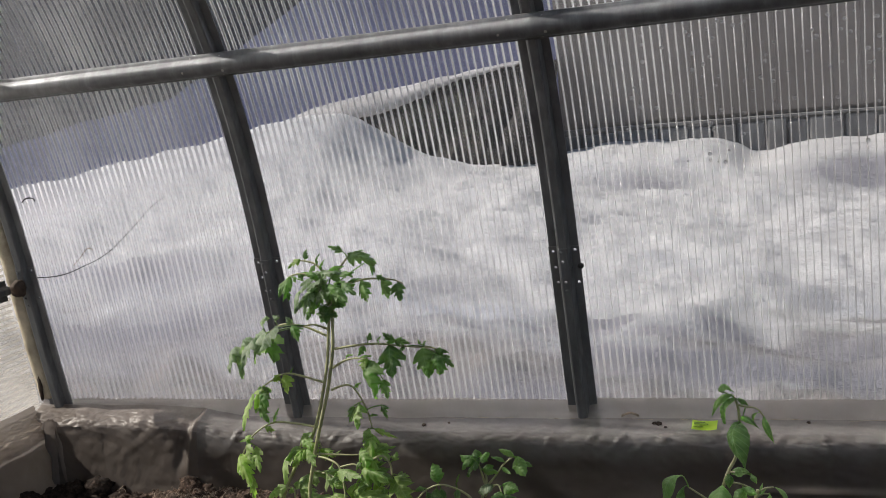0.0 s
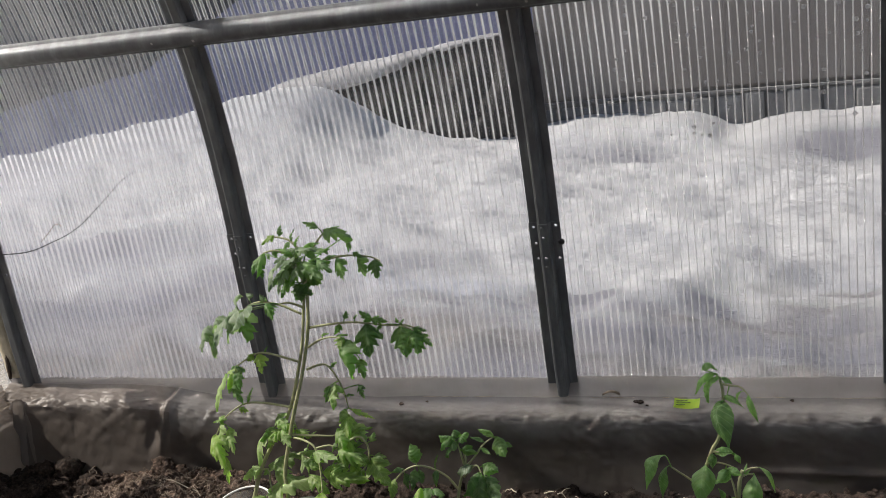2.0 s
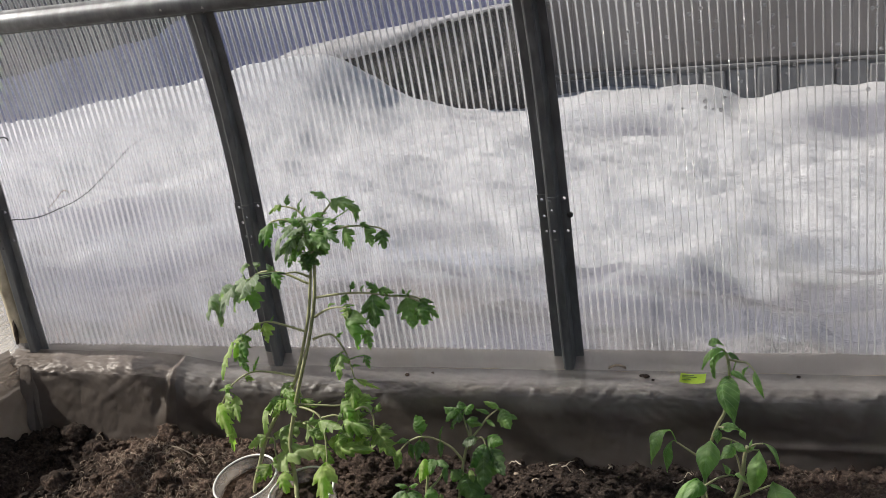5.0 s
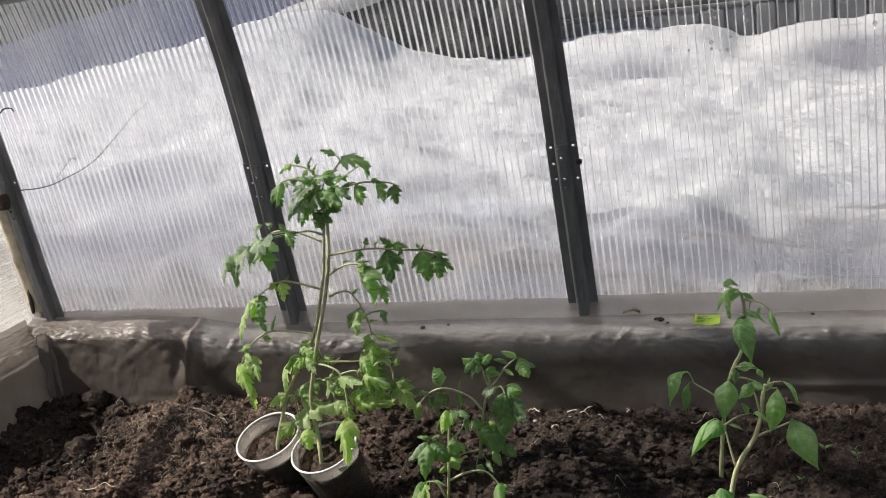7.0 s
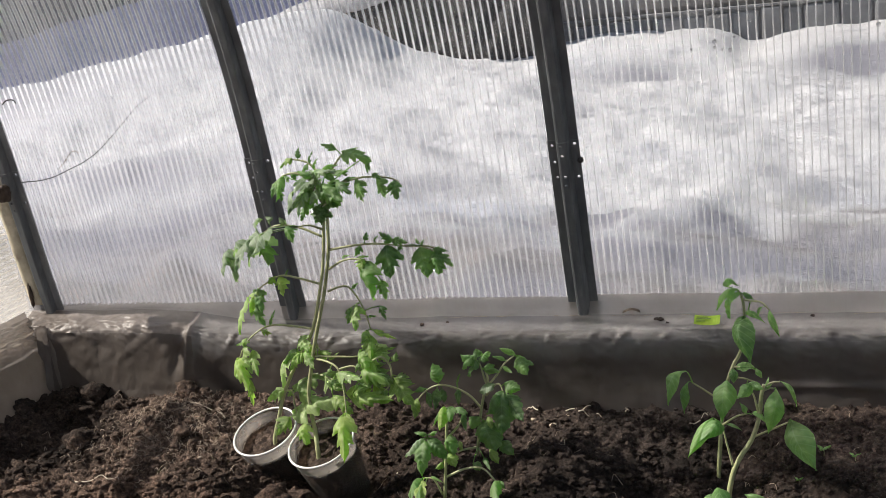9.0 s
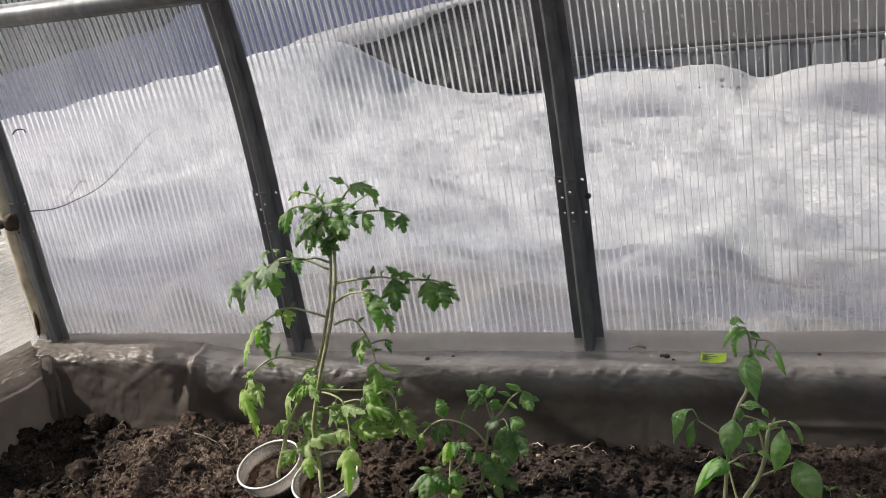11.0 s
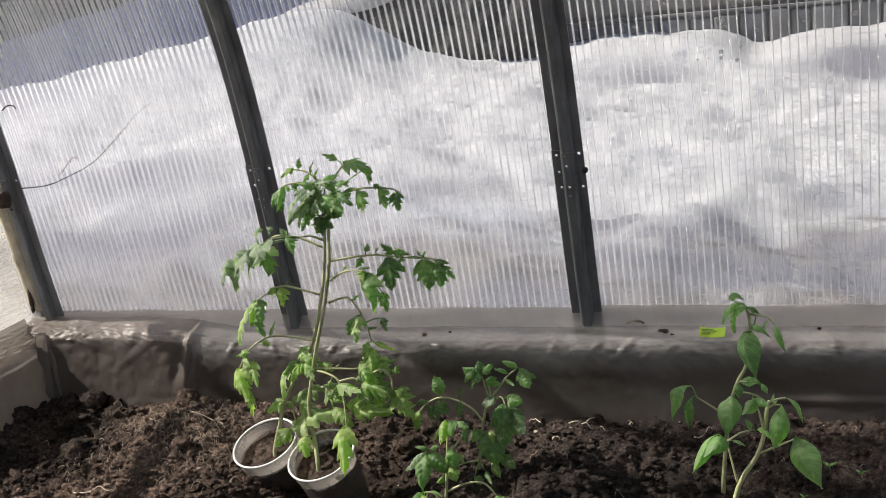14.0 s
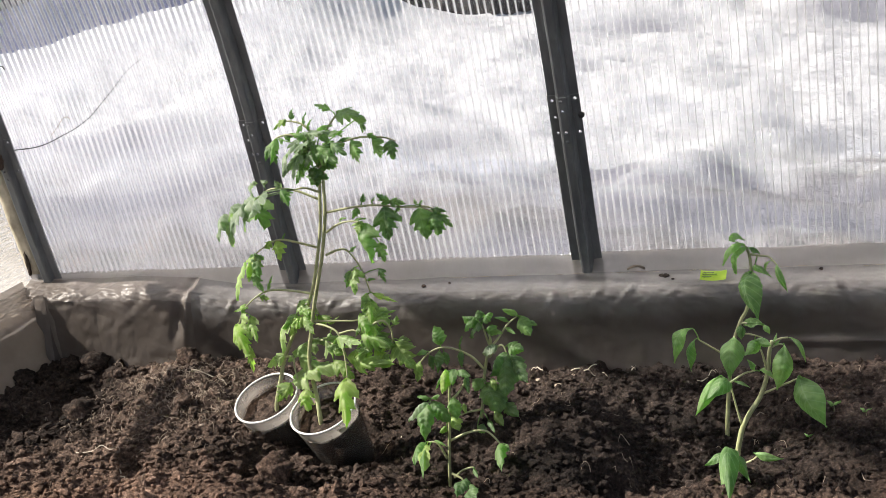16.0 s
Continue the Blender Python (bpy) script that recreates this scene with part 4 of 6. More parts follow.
# half-widths from stalk to tip, and how far each point is drawn towards the tip
LOBED = ((0, 0.05, 0.14, 0.26, 0.335, 0.40, 0.50, 0.585, 0.65, 0.76, 0.84, 0.92, 1), (0.05, 0.36, 0.70, 0.95, 1.0, 0.46, 0.60, 0.72, 0.34, 0.38, 0.30, 0.13, 0), (0, 0, 0.02, 0.05, 0.14, 0.02, 0.05, 0.13, 0.02, 0.03, 0.05, 0.0, 0))
ROUND = ((0, 0.06, 0.18, 0.3, 0.4, 0.52, 0.64, 0.76, 0.88, 1), (0.06, 0.42, 0.8, 1.0, 0.8, 0.88, 0.62, 0.56, 0.26, 0), (0, 0, 0.02, 0.07, 0.02, 0.07, 0.02, 0.06, 0.02, 0))
POINTED = ((0, 0.05, 0.15, 0.28, 0.42, 0.58, 0.74, 0.86, 0.94, 1), (0.04, 0.2, 0.56, 0.87, 1.0, 0.9, 0.58, 0.28, 0.1, 0), (0,) * 10)


def blade(base, tip, width, kind, facing):
    """One leaflet: quilted between its veins, folded along the midrib, its rim rolled under."""
    base, tip = Vector(base), Vector(tip)
    d = tip - base
    length = d.length
    d.normalize()
    r = leaf_rng
    loose = 2.2 if kind is POINTED else 1.0
    n = Vector(facing) + loose * Vector((r.uniform(-0.35, 0.35), r.uniform(-0.25, 0.25), r.uniform(-0.25, 0.35)))
    n = (n - d * n.dot(d)).normalized()
    side = d.cross(n)
    hang = length * r.uniform(0.08, 0.2) * (2.2 if kind is POINTED else 1.0)
    fold = r.uniform(0.3, 0.85) if kind is POINTED else r.uniform(0.25, 0.8)
    teeth, bite = (9.0, 0.13) if kind is LOBED else (7.0, 0.10) if kind is ROUND else (5.0, 0.03)
    wave, phase = r.uniform(0.06, 0.16), r.uniform(0, 6.3)
    curl = r.uniform(0.1, 0.5)
    twist = r.uniform(-0.5, 0.5)
    shift = (r.uniform(-0.05, 0.05), r.uniform(-0.05, 0.05))
    uneven = (r.uniform(0.85, 1.1), r.uniform(0.85, 1.1))
    veins = 4.5 if kind is LOBED else 6.0
    depth = 0.06 if kind is ROUND else 0.065 if kind is POINTED else 0.042
    rows, across = (44, 10) if length > 0.022 else (20, 6)
    bm = bmesh.new()
    uv = bm.loops.layers.uv.new("UVMap")
    grid, uvs = [], {}
    for i in range(rows + 1):
        u = i / rows
        row = []
        for j in range(across + 1):
            v = 2 * j / across - 1
            a = abs(v)
            k = 0 if v < 0 else 1
            q = min(1, max(0, u + shift[k] * math.sin(math.pi * u)))
            w = float(np.interp(q, kind[0], kind[1])) * uneven[k]
            # saw-toothed rim
            w *= 1 - bite * a * ((q * teeth + 0.37 * k) % 1.0) * min(1, 6 * (1 - q))
            pull = float(np.interp(q, kind[0], kind[2])) * a * a
            along = u + pull * (1 - 0.5 * u)
            t = min(1, along)
            z = hang * (math.sin(math.pi * t ** 0.8) - 0.2 * t * t)
            half = w * width * 0.5
            z -= fold * a * half * 0.8 + curl * a ** 3 * half * 0.7
            z += depth * width * abs(math.sin(math.pi * (u * veins - a * 1.15))) * min(1, 3 * a) * (1.05 - a) * 2
            z += wave * width * a * a * math.sin((9 + 4 * k) * u + phase + 2.5 * k) * 0.5
            z += 0.06 * width * math.sin(5 * u + v * 3 + twist * 9) + twist * v * half * t * 0.8
            vert = bm.verts.new(base + d * (length * along) + side * (v * half * (1 - 0.15 * fold)) + n * z)
            row.append(vert)
            uvs[vert] = (u, v * 0.5 + 0.5)
        grid.append(row)
    for a, b in zip(grid, grid[1:]):
        for j in range(across):
            f = bm.faces.new((a[j], a[j + 1], b[j + 1], b[j]))
            for lp in f.loops:
                lp[uv].uv = uvs[lp.vert]
    return bm


def plant(name, label, stem, radii, mat):
    thing = empty(name, stem[0], label=label, category="tomato plant" if name.startswith("tomato") else "pepper plant", group="seedlings in the bed")
    thing["leaf"] = mat.name
    o = Vector(stem[0])
    pts = [Vector(p) - o for p in stem]
    pts = [pts[0] + Vector((0, 0, -0.03))] + pts
    bm = bmesh.new()
    line = smooth_line(pts, 6)
    tube(bm, line, [q * 0.8 for q in radii], 9)
    part("stem", bm, STEM, thing, smooth=True)
    return thing


def leaf(thing, rachis, leaflets):
    o = thing.location
    pepper = thing["leaf"] == PEPPER.name
    low = "small" in thing["label"]
    pts = [Vector(p) - o for p in rachis]
    bm = bmesh.new()
    tube(bm, smooth_line(pts, 6), (0.0022, 0.0011) if not pepper else (0.002, 0.0013), 7)
    stalk = part("leaf", bm, STEM, thing, smooth=True)
    for base, tip, width, tone in leaflets:
        tall = not pepper and not low
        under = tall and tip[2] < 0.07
        # painted light: lit tones for sun-facing, backlit and low leaflets
        mat = PEPPER if pepper else {"P": BACKLIT, "S": LIT_SAGE if under else SHEEN}.get(tone, LOW_GLOW if under else TOMATO)
        kind_width = 1.2 if under else 1.0
        b = Vector(base) - o
        near = min(smooth_line(pts, 6), key=lambda q: (q - b).length)
        kind = POINTED if pepper else ROUND if low else LOBED
        facing = (-0.55, -0.45, 0.8) if tone == "S" else (0.2, -0.85, 0.5) if tone == "P" else (-0.35, -0.5, 0.8) if low else (-0.15, -0.72, 0.68)
        bm = blade(b, Vector(tip) - o, kind_width * width * (0.84 if pepper else 1.05 if low else 1.2 if tone == "S" else 1.04), kind, facing)
        if (near - b).length > 0.002:
            tube(bm, [near, (near + b) / 2 + Vector((0, 0, 0.0015)), b], (0.0011, 0.0009), 5)
        part("leaflet" if not pepper else "leaf_blade", bm, mat, stalk, smooth=True)


tall_b = plant("tomato_plant", "tall young tomato plant with drooping lobed leaves in a cup", [(0.179, -0.400, -0.139), (0.172, -0.385, -0.115), (0.170, -0.385, -0.084), (0.170, -0.385, -0.048), (0.178, -0.385, -0.013), (0.192, -0.385, 0.037), (0.208, -0.385, 0.086), (0.224, -0.385, 0.134), (0.240, -0.385, 0.200), (0.245, -0.385, 0.246), (0.250, -0.385, 0.288)], (.0052, .0032), TOMATO)
leaf(tall_b, [(0.255, -0.385, 0.308), (0.293, -0.385, 0.317), (0.322, -0.385, 0.321), (0.359, -0.385, 0.318), (0.377, -0.385, 0.311)],
     [((0.307, -0.385, 0.317), (0.324, -0.416, 0.288), 0.032, "D"), ((0.342, -0.385, 0.318), (0.357, -0.404, 0.290), 0.032, "D"), ((0.368, -0.385, 0.312), (0.378, -0.406, 0.287), 0.029, "D"), ((0.332, -0.385, 0.325), (0.351, -0.394, 0.318), 0.013, "D"), ((0.283, -0.385, 0.317), (0.307, -0.383, 0.320), 0.010, "D")])
leaf(tall_b, [(0.258, -0.385, 0.328), (0.278, -0.380, 0.353), (0.286, -0.375, 0.360)],
     [((0.282, -0.375, 0.360), (0.349, -0.424, 0.354), 0.036, "D"), ((0.323, -0.375, 0.353), (0.335, -0.401, 0.333), 0.013, "D"), ((0.275, -0.380, 0.366), (0.246, -0.374, 0.376), 0.015, "D")])
leaf(tall_b, [(0.249, -0.385, 0.283), (0.251, -0.390, 0.302), (0.250, -0.395, 0.314)],
     [((0.255, -0.395, 0.326), (0.300, -0.401, 0.335), 0.023, "D"), ((0.250, -0.395, 0.311), (0.295, -0.429, 0.292), 0.042, "D"), ((0.238, -0.385, 0.276), (0.228, -0.390, 0.250), 0.044, "D"), ((0.254, -0.385, 0.283), (0.240, -0.404, 0.263), 0.021, "D"), ((0.252, -0.385, 0.292), (0.270, -0.392, 0.274), 0.021, "D")])
leaf(tall_b, [(0.242, -0.385, 0.203), (0.285, -0.385, 0.209), (0.324, -0.385, 0.211), (0.371, -0.385, 0.206), (0.403, -0.385, 0.203), (0.430, -0.385, 0.192)],
     [((0.297, -0.385, 0.208), (0.290, -0.397, 0.193), 0.019, "D"), ((0.343, -0.385, 0.208), (0.352, -0.411, 0.159), 0.051, "D"), ((0.353, -0.385, 0.213), (0.334, -0.391, 0.231), 0.019, "D"), ((0.353, -0.385, 0.215), (0.378, -0.383, 0.211), 0.023, "D"), ((0.399, -0.385, 0.203), (0.411, -0.399, 0.155), 0.051, "D"), ((0.426, -0.385, 0.195), (0.433, -0.408, 0.162), 0.038, "D"), ((0.432, -0.385, 0.190), (0.454, -0.396, 0.172), 0.019, "D"), ((0.306, -0.385, 0.217), (0.310, -0.384, 0.230), 0.013, "D"), ((0.322, -0.385, 0.217), (0.330, -0.387, 0.224), 0.009, "D")])
leaf(tall_b, [(0.404, -0.385, 0.205), (0.413, -0.385, 0.204), (0.426, -0.385, 0.200)],
     [((0.395, -0.385, 0.209), (0.393, -0.384, 0.217), 0.009, "D"), ((0.401, -0.385, 0.208), (0.407, -0.385, 0.215), 0.009, "D"), ((0.421, -0.385, 0.198), (0.445, -0.388, 0.196), 0.015, "D"), ((0.366, -0.385, 0.206), (0.365, -0.399, 0.198), 0.013, "D")])
leaf(tall_b, [(0.237, -0.385, 0.170), (0.264, -0.392, 0.185), (0.289, -0.398, 0.190), (0.313, -0.405, 0.187)],
     [((0.314, -0.405, 0.188), (0.325, -0.423, 0.127), 0.053, "D"), ((0.309, -0.405, 0.191), (0.305, -0.419, 0.174), 0.027, "P"), ((0.334, -0.405, 0.155), (0.344, -0.419, 0.125), 0.027, "D"), ((0.292, -0.398, 0.189), (0.313, -0.393, 0.193), 0.009, "D"), ((0.266, -0.392, 0.192), (0.279, -0.390, 0.194), 0.006, "D")])
leaf(tall_b, [(0.230, -0.385, 0.132), (0.248, -0.381, 0.138), (0.263, -0.377, 0.137), (0.276, -0.373, 0.117), (0.285, -0.369, 0.088), (0.289, -0.365, 0.059)],
     [((0.270, -0.377, 0.134), (0.280, -0.374, 0.142), 0.009, "D"), ((0.272, -0.373, 0.104), (0.277, -0.403, 0.069), 0.029, "D"), ((0.263, -0.373, 0.100), (0.255, -0.382, 0.074), 0.017, "D"), ((0.313, -0.369, 0.101), (0.326, -0.385, 0.082), 0.017, "D"), ((0.288, -0.369, 0.081), (0.302, -0.365, 0.082), 0.008, "D"), ((0.293, -0.365, 0.057), (0.338, -0.376, 0.045), 0.011, "P"), ((0.278, -0.365, 0.052), (0.277, -0.383, 0.039), 0.019, "D")])
leaf(tall_b, [(0.190, -0.385, 0.019), (0.233, -0.382, 0.017), (0.262, -0.378, 0.016), (0.281, -0.375, 0.022)],
     [((0.291, -0.375, 0.051), (0.301, -0.409, 0.024), 0.027, "P"), ((0.272, -0.375, 0.027), (0.289, -0.405, 0.001), 0.036, "D"), ((0.274, -0.378, -0.002), (0.328, -0.389, -0.028), 0.051, "D"), ((0.296, -0.375, 0.021), (0.333, -0.376, 0.031), 0.011, "D"), ((0.288, -0.375, 0.061), (0.279, -0.386, 0.043), 0.021, "D")])
leaf(tall_b, [(0.193, -0.385, 0.014), (0.215, -0.393, 0.012), (0.236, -0.401, 0.003), (0.245, -0.409, -0.024), (0.249, -0.417, -0.051), (0.251, -0.425, -0.072)],
     [((0.249, -0.425, -0.067), (0.264, -0.487, -0.126), 0.046, "P"), ((0.216, -0.409, -0.019), (0.241, -0.409, -0.021), 0.015, "D"), ((0.248, -0.409, -0.019), (0.262, -0.410, -0.011), 0.009, "D"), ((0.223, -0.401, 0.003), (0.220, -0.408, -0.003), 0.009, "D")])
leaf(tall_b, [(0.229, -0.385, -0.005), (0.257, -0.385, 0.001), (0.272, -0.385, -0.010)],
     [((0.271, -0.385, -0.004), (0.328, -0.412, -0.019), 0.036, "D"), ((0.248, -0.385, -0.054), (0.335, -0.420, -0.045), 0.036, "P"), ((0.239, -0.385, -0.049), (0.281, -0.374, -0.043), 0.029, "P"), ((0.268, -0.385, 0.006), (0.263, -0.392, -0.007), 0.011, "D")])
leaf(tall_b, [(0.273, -0.385, -0.004), (0.306, -0.385, 0.017), (0.322, -0.385, 0.005), (0.324, -0.385, -0.015), (0.316, -0.385, -0.035), (0.307, -0.385, -0.043)],
     [((0.330, -0.385, 0.009), (0.336, -0.381, 0.024), 0.013, "D"), ((0.328, -0.385, -0.020), (0.361, -0.401, -0.063), 0.040, "P"), ((0.334, -0.385, -0.017), (0.353, -0.379, -0.020), 0.013, "D"), ((0.308, -0.385, -0.040), (0.311, -0.392, -0.053), 0.013, "D")])
leaf(tall_b, [(0.166, -0.385, -0.104), (0.168, -0.400, -0.098), (0.172, -0.415, -0.093)],
     [((0.167, -0.415, -0.091), (0.182, -0.446, -0.116), 0.032, "P")])
leaf(tall_b, [(0.250, -0.385, 0.283), (0.252, -0.395, 0.298), (0.252, -0.405, 0.308)],
     [((0.243, -0.405, 0.314), (0.290, -0.419, 0.289), 0.036, "D"), ((0.242, -0.405, 0.337), (0.292, -0.389, 0.327), 0.019, "S"), ((0.234, -0.385, 0.278), (0.238, -0.393, 0.247), 0.034, "D"), ((0.261, -0.395, 0.303), (0.286, -0.394, 0.308), 0.021, "S"), ((0.332, -0.405, 0.357), (0.338, -0.417, 0.331), 0.011, "D"), ((0.277, -0.405, 0.318), (0.311, -0.431, 0.304), 0.023, "D")])
tall_a = plant("tomato_plant", "tall young tomato plant leaning from a cup", [(0.081, -0.360, -0.143), (0.098, -0.360, -0.094), (0.109, -0.360, -0.063), (0.125, -0.360, -0.032), (0.144, -0.360, -0.001), (0.172, -0.360, 0.039), (0.189, -0.360, 0.078), (0.206, -0.360, 0.132), (0.217, -0.360, 0.175), (0.226, -0.360, 0.232), (0.233, -0.360, 0.273)], (.005, .003), TOMATO)
leaf(tall_a, [(0.229, -0.360, 0.329), (0.214, -0.360, 0.344), (0.196, -0.360, 0.350), (0.181, -0.360, 0.351)],
     [((0.196, -0.360, 0.353), (0.199, -0.356, 0.370), 0.014, "D"), ((0.186, -0.360, 0.354), (0.169, -0.373, 0.341), 0.019, "P"), ((0.217, -0.360, 0.342), (0.225, -0.363, 0.364), 0.008, "D"), ((0.222, -0.360, 0.333), (0.235, -0.366, 0.353), 0.008, "D"), ((0.214, -0.360, 0.342), (0.201, -0.366, 0.325), 0.014, "D")])
leaf(tall_a, [(0.219, -0.360, 0.312), (0.193, -0.363, 0.328), (0.169, -0.367, 0.326), (0.157, -0.370, 0.313)],
     [((0.184, -0.363, 0.330), (0.190, -0.366, 0.318), 0.025, "D"), ((0.164, -0.367, 0.321), (0.159, -0.400, 0.297), 0.023, "D"), ((0.158, -0.370, 0.309), (0.167, -0.379, 0.285), 0.021, "D"), ((0.174, -0.367, 0.325), (0.181, -0.374, 0.316), 0.011, "D")])
leaf(tall_a, [(0.236, -0.360, 0.280), (0.239, -0.375, 0.307), (0.237, -0.390, 0.326)],
     [((0.245, -0.390, 0.330), (0.223, -0.395, 0.336), 0.021, "S"), ((0.241, -0.375, 0.318), (0.219, -0.403, 0.306), 0.029, "S"), ((0.228, -0.375, 0.312), (0.201, -0.389, 0.291), 0.029, "S"), ((0.234, -0.375, 0.302), (0.217, -0.385, 0.272), 0.030, "D"), ((0.236, -0.390, 0.322), (0.268, -0.398, 0.337), 0.019, "S")])
leaf(tall_a, [(0.235, -0.360, 0.276), (0.252, -0.375, 0.297), (0.272, -0.390, 0.308)],
     [((0.251, -0.375, 0.312), (0.287, -0.391, 0.302), 0.030, "D"), ((0.256, -0.375, 0.302), (0.292, -0.384, 0.313), 0.021, "D"), ((0.246, -0.375, 0.290), (0.273, -0.386, 0.276), 0.027, "D"), ((0.244, -0.375, 0.299), (0.265, -0.398, 0.276), 0.029, "D"), ((0.250, -0.390, 0.337), (0.276, -0.384, 0.343), 0.019, "D")])
leaf(tall_a, [(0.233, -0.360, 0.273), (0.231, -0.370, 0.295), (0.227, -0.380, 0.309)],
     [((0.219, -0.370, 0.286), (0.202, -0.375, 0.265), 0.027, "D"), ((0.221, -0.380, 0.307), (0.198, -0.405, 0.282), 0.025, "S"), ((0.202, -0.360, 0.271), (0.189, -0.364, 0.248), 0.019, "D"), ((0.234, -0.380, 0.324), (0.206, -0.412, 0.318), 0.019, "S"), ((0.225, -0.380, 0.302), (0.201, -0.435, 0.278), 0.023, "S"), ((0.238, -0.380, 0.319), (0.219, -0.398, 0.295), 0.027, "S")])
leaf(tall_a, [(0.221, -0.360, 0.220), (0.181, -0.360, 0.237), (0.141, -0.360, 0.241), (0.113, -0.360, 0.228), (0.079, -0.360, 0.215), (0.049, -0.360, 0.197)],
     [((0.165, -0.360, 0.237), (0.177, -0.379, 0.222), 0.023, "D"), ((0.158, -0.360, 0.240), (0.150, -0.363, 0.256), 0.015, "S"), ((0.118, -0.360, 0.228), (0.134, -0.396, 0.182), 0.048, "D"), ((0.103, -0.360, 0.234), (0.091, -0.377, 0.207), 0.036, "S"), ((0.100, -0.360, 0.243), (0.116, -0.363, 0.256), 0.027, "S"), ((0.080, -0.360, 0.218), (0.070, -0.394, 0.199), 0.038, "S"), ((0.067, -0.360, 0.206), (0.060, -0.376, 0.150), 0.036, "S"), ((0.050, -0.360, 0.202), (0.047, -0.395, 0.166), 0.030, "S"), ((0.129, -0.360, 0.246), (0.124, -0.356, 0.257), 0.017, "S")])
leaf(tall_a, [(0.207, -0.360, 0.138), (0.165, -0.360, 0.150), (0.137, -0.360, 0.154), (0.107, -0.360, 0.141), (0.077, -0.360, 0.122)],
     [((0.135, -0.360, 0.152), (0.140, -0.368, 0.120), 0.034, "P"), ((0.124, -0.360, 0.152), (0.116, -0.371, 0.143), 0.017, "P"), ((0.089, -0.360, 0.131), (0.105, -0.385, 0.097), 0.034, "D"), ((0.084, -0.360, 0.130), (0.097, -0.375, 0.108), 0.027, "D"), ((0.071, -0.360, 0.117), (0.058, -0.390, 0.060), 0.023, "S"), ((0.075, -0.360, 0.112), (0.106, -0.385, 0.073), 0.027, "D"), ((0.145, -0.360, 0.154), (0.153, -0.360, 0.166), 0.006, "D"), ((0.094, -0.360, 0.131), (0.079, -0.381, 0.097), 0.030, "P")])
leaf(tall_a, [(0.188, -0.360, 0.058), (0.141, -0.362, 0.066), (0.105, -0.364, 0.067), (0.078, -0.366, 0.055), (0.056, -0.368, 0.036), (0.041, -0.370, 0.010)],
     [((0.105, -0.364, 0.067), (0.114, -0.357, 0.092), 0.008, "D"), ((0.089, -0.366, 0.058), (0.112, -0.376, 0.056), 0.011, "P"), ((0.049, -0.368, 0.040), (0.065, -0.369, 0.038), 0.019, "S"), ((0.053, -0.368, 0.034), (0.070, -0.388, -0.012), 0.027, "S"), ((0.039, -0.370, 0.010), (0.075, -0.417, -0.032), 0.030, "P"), ((0.067, -0.368, 0.024), (0.088, -0.402, -0.011), 0.017, "S"), ((0.054, -0.370, -0.027), (0.058, -0.378, -0.076), 0.017, "P"), ((0.034, -0.370, -0.006), (0.045, -0.386, -0.030), 0.021, "S"), ((0.060, -0.368, 0.039), (0.043, -0.379, 0.037), 0.011, "D")])
leaf(tall_a, [(0.166, -0.360, 0.034), (0.154, -0.360, 0.029), (0.147, -0.360, 0.019)],
     [((0.157, -0.360, 0.044), (0.182, -0.389, 0.027), 0.030, "D"), ((0.148, -0.360, 0.024), (0.129, -0.383, 0.006), 0.027, "D"), ((0.141, -0.360, 0.014), (0.125, -0.391, -0.036), 0.021, "S"), ((0.158, -0.360, 0.019), (0.155, -0.383, 0.005), 0.025, "P")])
leaf(tall_a, [(0.150, -0.360, 0.004), (0.160, -0.365, 0.015), (0.169, -0.370, 0.026)],
     [((0.172, -0.370, 0.034), (0.193, -0.382, 0.020), 0.025, "P"), ((0.161, -0.365, 0.019), (0.139, -0.383, -0.008), 0.025, "P"), ((0.168, -0.370, 0.022), (0.194, -0.402, 0.002), 0.023, "D")])
leaf(tall_a, [(0.169, -0.360, -0.022), (0.201, -0.380, -0.018), (0.225, -0.400, -0.017)],
     [((0.201, -0.380, -0.018), (0.239, -0.398, -0.036), 0.034, "S"), ((0.176, -0.360, -0.028), (0.153, -0.385, -0.053), 0.032, "S"), ((0.220, -0.400, -0.047), (0.262, -0.419, -0.068), 0.029, "P"), ((0.232, -0.400, -0.008), (0.288, -0.430, -0.008), 0.029, "D")])
leaf(tall_a, [(0.265, -0.360, 0.016), (0.282, -0.360, 0.031), (0.291, -0.360, 0.041)],
     [((0.288, -0.360, 0.036), (0.270, -0.372, 0.015), 0.029, "P"), ((0.289, -0.360, 0.028), (0.318, -0.374, 0.005), 0.032, "D"), ((0.275, -0.360, 0.016), (0.304, -0.401, -0.008), 0.032, "P"), ((0.274, -0.360, -0.024), (0.269, -0.399, -0.049), 0.034, "D"), ((0.282, -0.360, -0.039), (0.309, -0.376, -0.063), 0.029, "P")])
leaf(tall_a, [(0.112, -0.360, -0.054), (0.131, -0.367, -0.052), (0.134, -0.373, -0.073), (0.142, -0.380, -0.101)],
     [((0.114, -0.360, -0.052), (0.080, -0.366, -0.070), 0.023, "S"), ((0.131, -0.367, -0.052), (0.124, -0.376, -0.057), 0.011, "D"), ((0.133, -0.367, -0.048), (0.212, -0.369, -0.017), 0.034, "S"), ((0.144, -0.367, -0.050), (0.192, -0.389, -0.069), 0.027, "S"), ((0.129, -0.373, -0.091), (0.226, -0.383, -0.060), 0.048, "S"), ((0.126, -0.380, -0.094), (0.108, -0.408, -0.117), 0.030, "P")])
